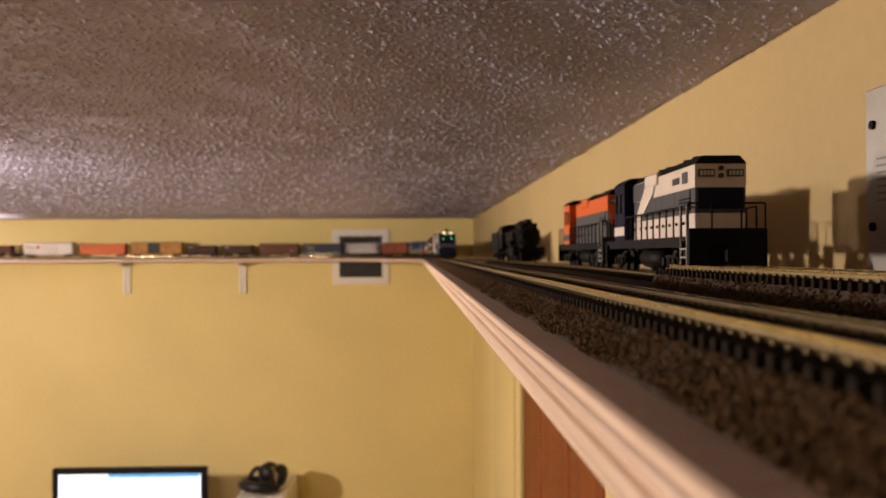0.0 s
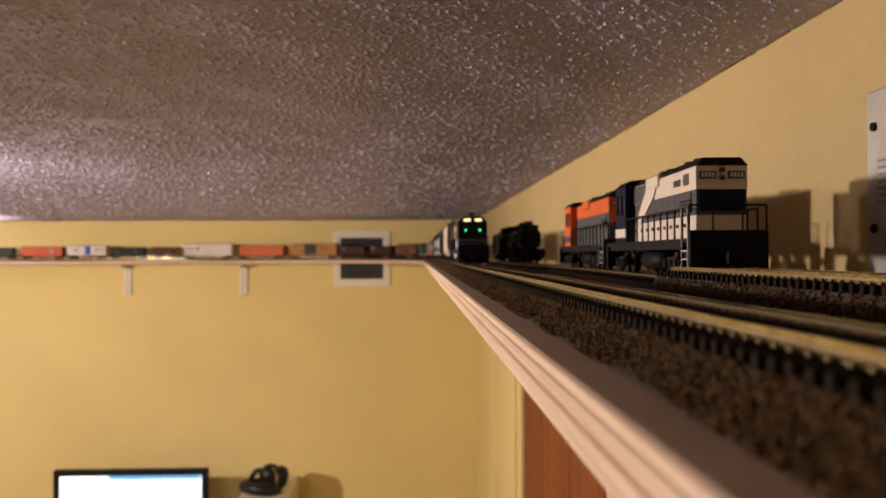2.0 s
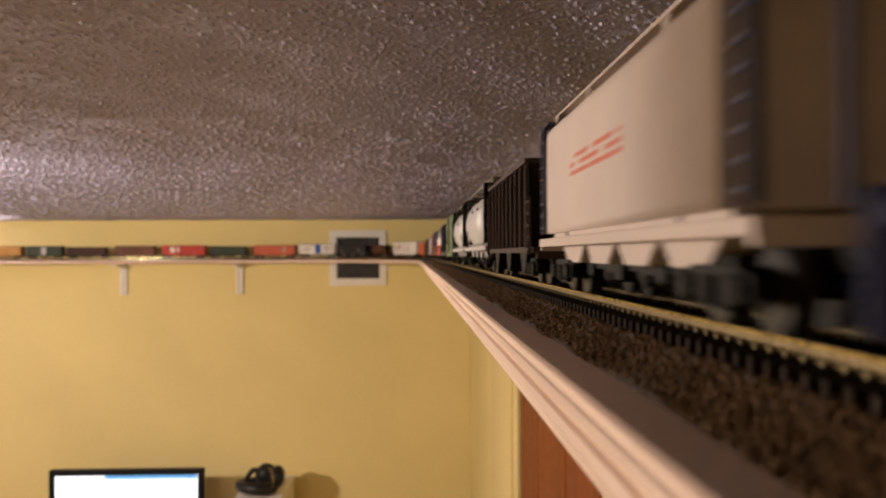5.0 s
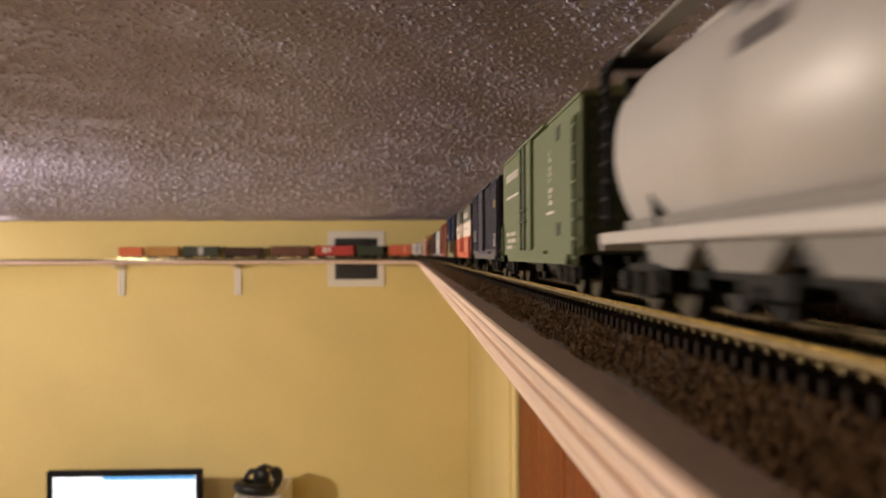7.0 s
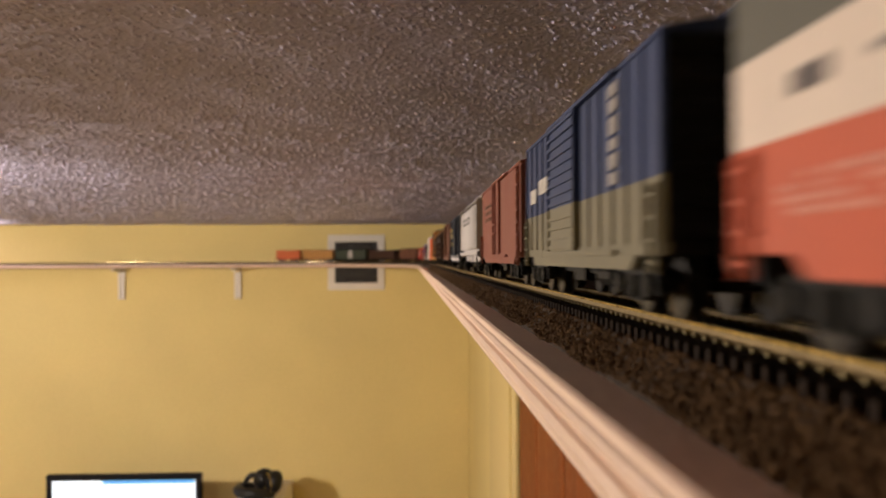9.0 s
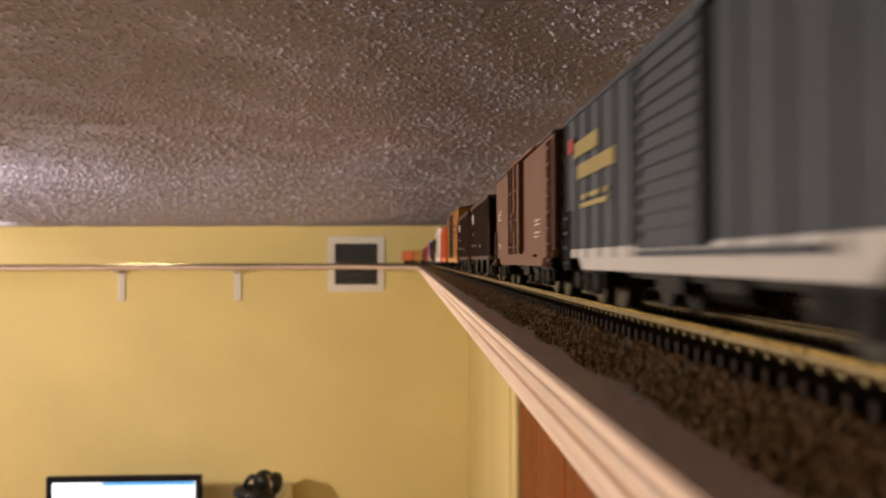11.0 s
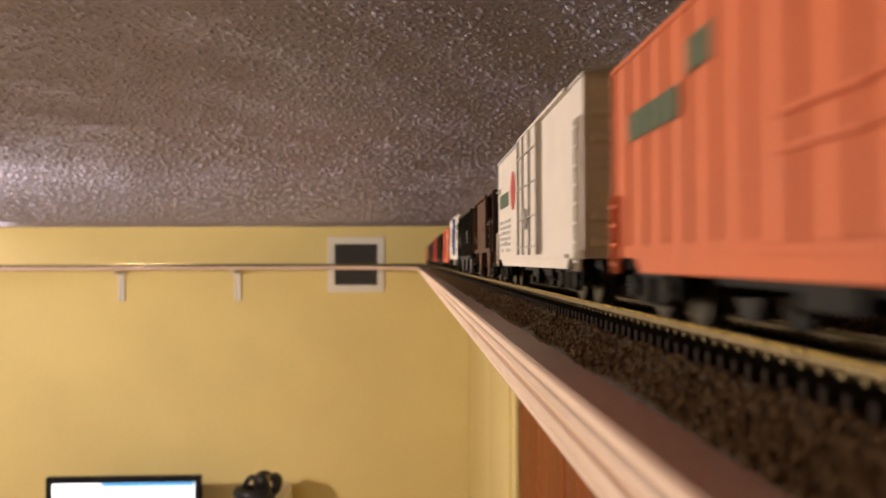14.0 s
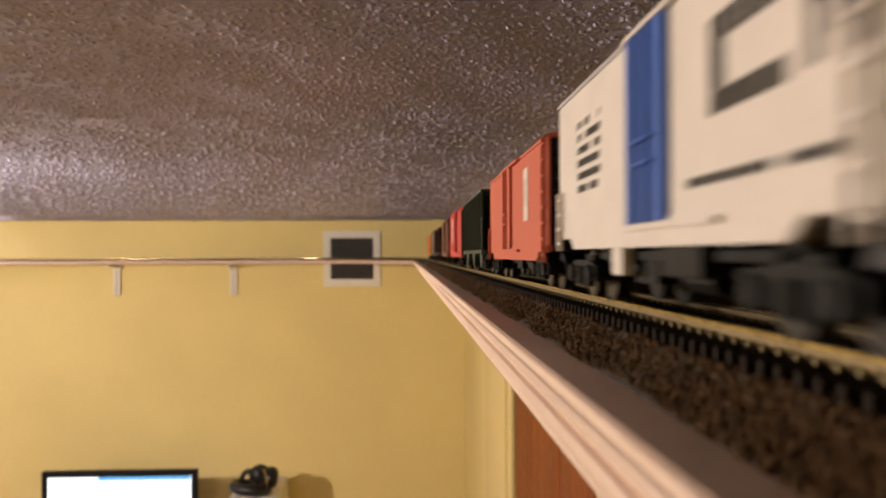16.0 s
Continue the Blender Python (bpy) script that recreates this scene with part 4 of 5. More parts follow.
    for s in (-1, 1):
        rails_on(ob, s * 0.0162, [hy0 + 0.004 + i * (y1 - 0.016 - hy0) / 9 for i in range(10)], 0.0172, 0.0300, M["black"])
        rails_on(ob, s * 0.0162, [y0 + 0.004, y0 + 0.014, cab0 - 0.004], 0.0172, 0.0300, M["black"])
        boxes("step", [(s * 0.0145 - 0.0022, s * 0.0145 + 0.0022, y1 - 0.012, y1 - 0.003, z, z + 0.0006) for z in (0.0045, 0.0080, 0.0115)] +
              [(s * 0.0165 - 0.0003, s * 0.0165 + 0.0003, y1 - 0.0125, y1 - 0.0119, 0.004, 0.030), (s * 0.0165 - 0.0003, s * 0.0165 + 0.0003, y1 - 0.0033, y1 - 0.0027, 0.004, 0.030)], M["palegrey"], ob)
    bm = bmesh.new()
    for x in (-0.0162, -0.0062, 0.0062, 0.0162):
        cyl(bm, (x, y1 - 0.002, 0.0190), (x, y1 - 0.002, 0.0310), 0.0004, 6)
    for a, b in ((-0.0162, -0.0062), (0.0062, 0.0162), (-0.0062, 0.0062)):
        cyl(bm, (a, y1 - 0.002, 0.0310), (b, y1 - 0.002, 0.0310), 0.0004, 6)
    part("end_railing", bm, M["black"], ob)
    return ob


def steam_engine():
    ob = tagged(new("steam_locomotive"), "black steam locomotive with tender parked on the siding", "locomotive", "parked model locomotives")
    bm = bmesh.new()
    cyl(bm, (0, -0.07, 0.030), (0, 0.070, 0.030), 0.0118, 28)
    cyl(bm, (0, 0.070, 0.030), (0, 0.086, 0.030), 0.0128, 28)
    cyl(bm, (0, 0.086, 0.030), (0, 0.089, 0.030), 0.0110, 24, 0.0095)
    part("boiler", bm, M["black"], ob)
    bm = bmesh.new()
    cyl(bm, (0, 0.076, 0.040), (0, 0.076, 0.0500), 0.0034, 14, 0.0042)
    part("smoke_stack", bm, M["black"], ob)
    bm = bmesh.new()
    for y, r in ((0.048, 0.0050), (0.010, 0.0056), (-0.02, 0.0042)):
        cyl(bm, (0, y, 0.038), (0, y, 0.0468), r, 16, r * 0.8)
        bmesh.ops.create_uvsphere(bm, u_segments=14, v_segments=8, radius=r * 0.8, matrix=Matrix.Translation((0, y, 0.0465)))
    part("dome", bm, M["black"], ob)
    bm = bmesh.new()
    cyl(bm, (0, 0.089, 0.040), (0, 0.094, 0.040), 0.0030, 14)
    part("headlight", bm, M["glass"], ob)
    singles("running_board", [(s * 0.0135 - 0.0025, s * 0.0135 + 0.0025, -0.05, 0.080, 0.0260, 0.0268) for s in (-1, 1)], M["black"], ob)
    boxes("cab", [(-0.0165, 0.0165, -0.100, -0.066, 0.0160, 0.0440)], M["black"], ob, bev=0.001)
    bm = bmesh.new()
    prism(bm, [(-0.018, 0.0435), (0.018, 0.0435), (0.012, 0.0475), (0, 0.0488), (-0.012, 0.0475)], -0.106, -0.062)
    part("cab_roof", bm, M["black"], ob)
    singles("cylinder", [(s * 0.0145 - 0.0045, s * 0.0145 + 0.0045, 0.060, 0.080, 0.0070, 0.0175) for s in (-1, 1)], M["black"], ob, bev=0.0015)
    boxes("frame", [(-0.008, 0.008, -0.095, 0.090, 0.0100, 0.0200)], M["black"], ob)
    singles("pilot", [(-0.0150, 0.0150, 0.090, 0.093, 0.0100, 0.0160), (-0.012, 0.012, 0.092, 0.100, 0.0030, 0.0100)], M["black"], ob, bev=0.0008)
    for y, r in ((0.078, 0.0048), (0.040, 0.0098), (0.018, 0.0098), (-0.004, 0.0098), (-0.026, 0.0098), (-0.060, 0.006)):
        bm = bmesh.new()
        for s in (-1, 1):
            cyl(bm, (s * 0.0070, y, r), (s * 0.0098, y, r), r, 24)
        cyl(bm, (-0.0098, y, r), (0.0098, y, r), 0.0014, 8)
        part("wheelset", bm, M["under"], ob)
    singles("side_rod", [(s * 0.0108 - 0.0006, s * 0.0108 + 0.0006, -0.028, 0.068, 0.0085, 0.0105) for s in (-1, 1)], M["steel"], ob)
    bm = bmesh.new()
    cyl(bm, (0.0, 0.0885, 0.030), (0.0, 0.0900, 0.030), 0.0050, 18)
    part("smokebox_door", bm, M["under"], ob)
    for s in (-1, 1):
        bm = bmesh.new()
        cyl(bm, (s * 0.0136, -0.060, 0.0355), (s * 0.0136, 0.082, 0.0355), 0.0005, 6)
        part("handrail", bm, M["steel"], ob)
        bm = bmesh.new()
        cyl(bm, (s * 0.0120, 0.070, 0.0380), (s * 0.0135, 0.052, 0.0270), 0.0014, 8)
        part("steam_pipe", bm, M["under"], ob)
        bm = bmesh.new()
        cyl(bm, (s * 0.0150, 0.000, 0.0225), (s * 0.0150, 0.045, 0.0225), 0.0032, 12)
        part("air_tank", bm, M["under"], ob)
        boxes("air_pump", [(s * 0.0150 - 0.0022, s * 0.0150 + 0.0022, 0.048, 0.056, 0.0245, 0.0360)], M["under"], ob, bev=0.0008)
        boxes("cab_window", [(s * 0.0165 - 0.0003, s * 0.0165 + 0.0003, -0.092, -0.074, 0.0320, 0.0405)], M["glass"], ob)
        bm = bmesh.new()
        cyl(bm, (s * 0.0125, 0.0955, 0.0100), (s * 0.0125, 0.0955, 0.0290), 0.0005, 6)
        part("front_stanchion", bm, M["steel"], ob)
    bm = bmesh.new()
    cyl(bm, (0, 0.062, 0.0420), (0, 0.062, 0.0490), 0.0024, 12, 0.0010)
    part("bell", bm, M["steel"], ob)
    bm = bmesh.new()
    cyl(bm, (-0.0090, 0.0840, 0.0425), (0.0090, 0.0840, 0.0425), 0.0030, 14)
    part("feedwater_heater", bm, M["under"], ob)
    boxes("tender", [(-0.0165, 0.0165, -0.215, -0.112, 0.0120, 0.0400), (-0.013, 0.013, -0.165, -0.116, 0.0390, 0.0430)], M["black"], ob, bev=0.0008)
    for y in (-0.135, -0.192):
        truck(ob, y)
    return ob


# ---- the train ----
K = 1.15
SPEED, Y35 = 0.313, 0.3610
rng = random.Random(21)


def lines(L, y0, y1, z0, z1, n):
    return scribble(rng, y0 * L, y1 * L, z0, z1, n)


def build_train():
    cars = []

    def add(a, b, maker, *args, **kw):
        a, b = a * K, b * K
        L = b - a - 0.004
        ob = maker(args[0], args[1], L, *args[2:], **{k: (v(L) if callable(v) else v) for k, v in kw.items()})
        cars.append((ob, (a + b) / 2, L))

    ob = lead_engine()
    ob.scale = (0.95, 1.0, 1.04)
    cars.append((ob, 0.0850, 0.204))
    add(.175, .318, covered_hopper, "covered_hopper", "pinkish grey covered hopper car with faded lettering", 0.0515, "pinkgrey", belly=False, end_shade="greyblue", letters=lambda L: [("coral", lines(L, -.20, .12, .030, .036, 3))])
    add(.330, .468, open_hopper, "open_hopper", "dark brown open hopper car loaded with coal", 0.0440, "darkbrown", bays=3)
    add(.483, .635, covered_hopper, "covered_hopper", "silver grey round-sided covered hopper car", 0.0515, "silver", end_shade="black", letters=lambda L: [("sillgrey", [(-.1 * L, -.05 * L, .0370, .0395), (.12 * L, .20 * L, .0372, .0385)] + lines(L, -.36, -.30, .0225, .0270, 4))])
    add(.648, .790, covered_hopper, "covered_hopper", "silver grey round-sided covered hopper car", 0.0515, "silver", end_shade="black", letters=lambda L: [("sillgrey", [(-.04 * L, .02 * L, .0400, .0420), (-.05 * L, .04 * L, .0352, .0374), (.30 * L, .36 * L, .0385, .0405)] + lines(L, .27, .34, .0225, .0265, 4))])
    add(.809, .957, boxcar, "refrigerator_car", "olive green boxcar with plug door and white lettering", 0.0520, "green", shaded_end="darkgreen", plug=True, dw=.030, dpos=-.010, doordark="darkgreen", bottom=.0088,
        letters=lambda L: [("letter", [(-.42 * L, -.20 * L, .0405, .0435), (-.42 * L, -.20 * L, .0335, .0345), (.195 * L, .275 * L, .0225, .0233)] + [(.225 * L, .225 * L + w, z, z + .0013) for z, w in ((.0252, .0050), (.0270, .0036), (.0288, .0045), (.0318, .0022), (.0335, .0026), (.0352, .0018), (.0378, .0020), (.0396, .0016))] + lines(L, -.42, -.24, .013, .021, 3)),
                           ("darkgreen", [(.295 * L, .325 * L, .0425, .0462), (.295 * L, .325 * L, .0160, .0197)])])
    add(.969, 1.113, boxcar, "boxcar", "dark blue grey ribbed boxcar with yellow lettering", 0.0495, "greyblue", shaded_end="navy", ribs=14, dpos=-.006, dw=.032, roof="navy", sill="sillgrey",
        letters=lambda L: [("letteryellow", [(.365 * L, .415 * L, .0335, .0372)]), ("palegrey", lines(L, .36, .43, .0150, .0215, 5) + lines(L, -.40, -.30, .0190, .0260, 5))])
    add(1.130, 1.275, boxcar, "refrigerator_car", "boxcar striped in grey, white and coral red", 0.0480, "coral", shaded_end="black", plug=True, dw=.028, dpos=-.008, roof="darkgreen", bands=[(.0092, .0240, "coral"), (.0240, .0345, "cream"), (.0345, .0458, "olive")],
        letters=lambda L: [("sillgrey", [(.16 * L, .30 * L, .0292, .0300), (-.40 * L, -.35 * L, .0282, .0308), (-.30 * L, -.22 * L, .0290, .0300)]), ("letter", [(.10 * L, .34 * L, .0375, .0412)]), ("pinkred", lines(L, -.42, -.22, .0155, .0205, 4) + lines(L, .12, .38, .0135, .0215, 6))])
    add(1.297, 1.437, boxcar, "boxcar", "blue over khaki ribbed boxcar with white lettering", 0.0505, "blue", shaded_end="black", ribs=14, dw=.038, dpos=-.0075, bands=[(.0092, .0245, "khaki"), (.0245, .0483, "blue")],
        letters=lambda L: [("palegrey", [(.275 * L + q, .275 * L + q + .0011, z, z + w) for q in (0, .0018, .0036, .0054) for z, w in ((.0255, .0024), (.0286, .0030), (.0325, .0022), (.0356, .0034), (.0400, .0026), (.0432, .0024))]), ("letter", [(-.42 * L, -.34 * L, .0285, .033), (-.31 * L, -.2 * L, .0305, .035)])])
    add(1.448, 1.594, boxcar, "boxcar", "red brown boxcar with smooth sides and plug door", 0.0492, "redbrown", plug=True, dw=.030, dpos=-.004, letters=lambda L: [("brown", lines(L, -.40, -.18, .030, .040, 3))])
    add(1.607, 1.755, covered_hopper, "covered_hopper", "pale grey covered hopper car with flat sides", 0.0490, "palegrey", belly=False, letters=lambda L: [("letterdark", lines(L, -.3, .1, .034, .040, 2))])
    add(1.770, 1.917, boxcar, "boxcar", "dark navy ribbed boxcar with yellow lettering", 0.0490, "navy", ribs=13, dw=.032, dpos=.006, sill="palegrey", letters=lambda L: [("letteryellow", [(-.42 * L, -.27 * L, .0355, .0392), (-.40 * L, -.18 * L, .0300, .0335)] + lines(L, -.4, -.22, .023, .027, 2)), ("red", [(-.47 * L, -.44 * L, .0375, .041)])])
    add(1.931, 2.071, boxcar, "boxcar", "brown boxcar with sliding door and small lettering", 0.0500, "brown", shaded_end="darkbrown", roof="darkbrown", plug=True, framed=True, dw=.033, dpos=-.002, letters=lambda L: [("pinkgrey", lines(L, .27, .34, .0180, .0245, 5) + lines(L, -.44, -.38, .0285, .0335, 4) + lines(L, -.44, -.38, .0160, .0190, 3))], bottom=.0095)
    add(2.080, 2.200, open_hopper, "open_hopper", "dark brown ribbed open coal hopper car", 0.0440, "hopper", bays=3, letters=lambda L: [("letter", [(-.36 * L, -.31 * L, .0335, .0385)] + [(-.40 * L, -.365 * L, z, z + .0008) for z in (.033, .0345, .036, .0375)] + [(-.35 * L, -.33 * L, .026, .0275)]  + [(y * L, y * L + .0022, z, z + .0014) for y, z in ((-.40, .019), (-.24, .019), (.02, .018))])])
    add(2.207, 2.325, open_hopper, "open_hopper", "dark brown ribbed open coal hopper car", 0.0440, "hopper", bays=3, letters=lambda L: [("letter", [(-.36 * L, -.31 * L, .0335, .0385)] + [(-.40 * L, -.365 * L, z, z + .0008) for z in (.033, .0345, .036, .0375)] + [(-.35 * L, -.33 * L, .026, .0275)] + [(y * L, y * L + .0022, z, z + .0014) for y, z in ((-.40, .019), (-.24, .019), (.02, .018))])])
    add(2.338, 2.514, boxcar, "boxcar", "tall yellow ochre boxcar with dark green double doors", 0.0575, "yellow", roof="khaki", door="doorgreen", dpos=-.010, dw=.050, plug=True, double=True, boards=False, ribs=12,
        letters=lambda L: [("brown", [(.12 * L, .30 * L, .040, .0425), (.16 * L, .26 * L, .035, .0372), (.16 * L, .27 * L, .0305, .0325), (.03 * L, .07 * L, .019, .0212), (.32 * L, .38 * L, .016, .0195)] + [(-.40 * L, -.335 * L, .0340, .0358), (-.42 * L, -.31 * L, .0268, .0286), (-.28 * L, -.245 * L, .0225, .0262)] + lines(L, -.40, -.30, .045, .049, 2)), ("red", [(.13 * L, .20 * L, .049, .053)])])
    add(2.532, 2.690, boxcar, "refrigerator_car", "bright orange refrigerator car with dark green lettering", 0.0510, "orange", shaded_end="redbrown", plug=True, ribs=16, dw=.036, letters=lambda L: [("lettergreen", [(-.42 * L, -.26 * L, .0325, .0375), (-.24 * L, -.18 * L, .038, .043), (.30 * L, .335 * L, .0225, .0250)]), ("redbrown", [(.160 * L, .185 * L, .0382, .0414), (.160 * L, .185 * L, .0172, .0204)])])
    add(2.712, 2.880, boxcar, "refrigerator_car", "long white refrigerator car with plug door, red dot", 0.0575, "offwhite", plug=True, dw=.046, dpos=.0085, doordark="palegrey", roof="palegrey", boards=False, framed=True,
        letters=lambda L: [("lettergreen", [(-.46 * L, -.28 * L, .0335, .0395), (-.475 * L, -.45 * L, .0405, .0430)]), ("palegrey", lines(L, -.46, -.26, .0145, .0290, 6)), ("letterdark", [(-.44 * L, -.415 * L, .0270, .0280), (-.40 * L, -.37 * L, .0225, .0232), (-.36 * L, -.33 * L, .0180, .0186)]), ("red", [(-.21 * L - w, -.21 * L + w, z, z + .00124) for z, w in ((.0385 + .00125 * k, .0072 * math.sqrt(1 - ((k + .5) / 6) ** 2)) for k in range(-6, 6))])])
    add(2.891, 2.992, open_hopper, "ore_hopper", "short rust brown hopper car with slanted bays", 0.0455, "oxide", bays=2, ribs=1, front=.034, bottom=.0165, load=False, letters=lambda L: [("brown", lines(L, -.40, -.28, .0205, .0250, 4) + lines(L, -.05, .04, .0260, .0305, 4))])
    add(3.002, 3.135, open_hopper, "open_hopper", "black ribbed open hopper car loaded with coal", 0.0450, "coal", bays=3, bottom=.0135, ribs=6, letters=lambda L: [("palegrey", lines(L, -.36, -.31, .0215, .0300, 6) + lines(L, .16, .22, .0230, .0320, 6))])
    add(3.145, 3.282, boxcar, "refrigerator_car", "white refrigerator car with a bright blue door", 0.0520, "offwhite", plug=True, door="bright_blue", dw=.022, dpos=.005, roof="palegrey", bottom=.0124,
        letters=lambda L: [("letterdark", [(.22 * L, .37 * L, .0385, .042), (.22 * L, .25 * L, .0322, .0383), (.22 * L, .37 * L, .029, .0320), (.40 * L, .415 * L, .0295, .042), (.415 * L, .44 * L, .0355, .039), (.435 * L, .455 * L, .032, .036), (.455 * L, .47 * L, .0295, .042)] + lines(L, .16, .44, .0200, .0225, 1) + lines(L, -.34, -.20, .025, .043, 6))])
    boxes("equipment_box", [(0.0125, 0.0148, -0.0250, -0.0170, 0.0064, 0.0122)], M["offwhite"], cars[-1][0], "white equipment box under the floor", bev=0.0003)
    boxes("equipment_box", [(0.0105, 0.0140, 0.0050, 0.0240, 0.0068, 0.0122)], M["under"], cars[-1][0], "black equipment box under the floor", bev=0.0004)
    add(3.294, 3.441, boxcar, "boxcar", "orange red boxcar with plug door and white lettering", 0.0475, "coral", shaded_end="black", plug=True, dw=.024, dpos=-.012, letters=lambda L: [("cream", [(.20 * L, .26 * L, .022, .040)]), ("letterdark", [(.21 * L, .25 * L, .027, .036)])])
    add(3.453, 3.595, open_hopper, "open_hopper", "dark green black open hopper car", 0.0450, "darkgreen")
    add(3.607, 3.760, boxcar, "boxcar", "red boxcar with a wide white panel", 0.0480, "red", dw=.03, letters=lambda L: [("cream", [(-.30 * L, .02 * L, .020, .042)])])
    add(3.780, 3.920, boxcar, "boxcar", "dark brown boxcar with sliding door", 0.0470, "brown")
    add(3.935, 4.085, open_hopper, "open_hopper", "dark brown open hopper car", 0.0430, "hopper")
    add(4.097, 4.225, boxcar, "boxcar", "dark green boxcar with a pale door", 0.0470, "darkgreen", door="palegrey", dw=.02)
    add(4.236, 4.352, boxcar, "boxcar", "yellow boxcar with sliding door", 0.0470, "yellow")
    add(4.361, 4.445, boxcar, "caboose", "short orange red caboose at the train's end", 0.0450, "orange")
    return cars


TRAIN = build_train()


def place_on(ob, u, span, line, top):
    a, b = line(u - span / 2), line(u + span / 2)
    h = math.degrees(math.atan2(a[1] - b[1], a[0] - b[0]))
    ob.matrix_basis = pose((a[0] + b[0]) / 2, (a[1] + b[1]) / 2, top, 0, 0, h - 90)


# ---- parked engines ----
PARKED = road_switcher("road_switcher", "grey and white striped diesel locomotive parked on the siding", 0.180, "locogrey", "cream", "loconavy", "cream")
place_on(PARKED, 0.434, 0.10, SIDING, RAIL - 0.0005)
PARKED2 = road_switcher("road_switcher", "orange and dark grey diesel locomotive parked on the siding", 0.190, "locogrey", "locoorange", "locoorange", "locogrey")
place_on(PARKED2, 0.632, 0.10, SIDING, RAIL - 0.0005)
STEAM = steam_engine()
STEAM.scale = (1.0, 1.0, 1.07)
place_on(STEAM, 1.06, 0.10, SIDING, RAIL - 0.0005)


# ---- on the walls ----
def vent():
    x0, x1 = -0.342, -0.106
    zc = ZC - 0.0115
    z0, z1 = zc - 0.118, zc + 0.112
    ob = tagged(new("wall_vent"), "white metal wall register with dark louvres behind the shelf", "vent")
    y = WALL_Y
    fr = 0.030
    boxes("frame", [(x0, x1, y - 0.008, y, z0, z0 + fr), (x0, x1, y - 0.008, y, z1 - fr, z1), (x0, x0 + fr, y - 0.008, y, z0 + fr, z1 - fr), (x1 - fr, x1, y - 0.008, y, z0 + fr, z1 - fr)], M["white"], ob, bev=0.002)
    boxes("backing", [(x0 + fr, x1 - fr, y - 0.003, y - 0.001, z0 + fr, z1 - fr)], M["black"], ob)
    n = 14
    for k in range(n):
        x = x0 + fr + (x1 - x0 - 2 * fr) * (k + 0.5) / n
        boxes("louvre", [(x - 0.0011, x + 0.0011, y - 0.007, y - 0.0035, z0 + fr, z1 - fr)], M["grey_bay"], ob)


def bracket(x):
    ob = tagged(new("shelf_bracket"), "white metal bracket under the shelf against the wall", "bracket", "shelf brackets")
    z = SHELF - 0.018
    boxes("upright", [(x - 0.014, x - 0.003, WALL_Y - 0.012, WALL_Y, z - 0.125, z), (x + 0.003, x + 0.014, WALL_Y - 0.012, WALL_Y, z - 0.125, z), (x - 0.004, x + 0.004, WALL_Y - 0.006, WALL_Y, z - 0.120, z)], M["white"], ob, bev=0.002)
    bm = bmesh.new()
    prism(bm, [(WALL_Y - 0.012, z), (TY - 0.02, z), (TY - 0.02, z - 0.004), (WALL_Y - 0.012, z - 0.014)], x - 0.009, x + 0.009, "x")
    part("arm", bm, M["white"], ob)


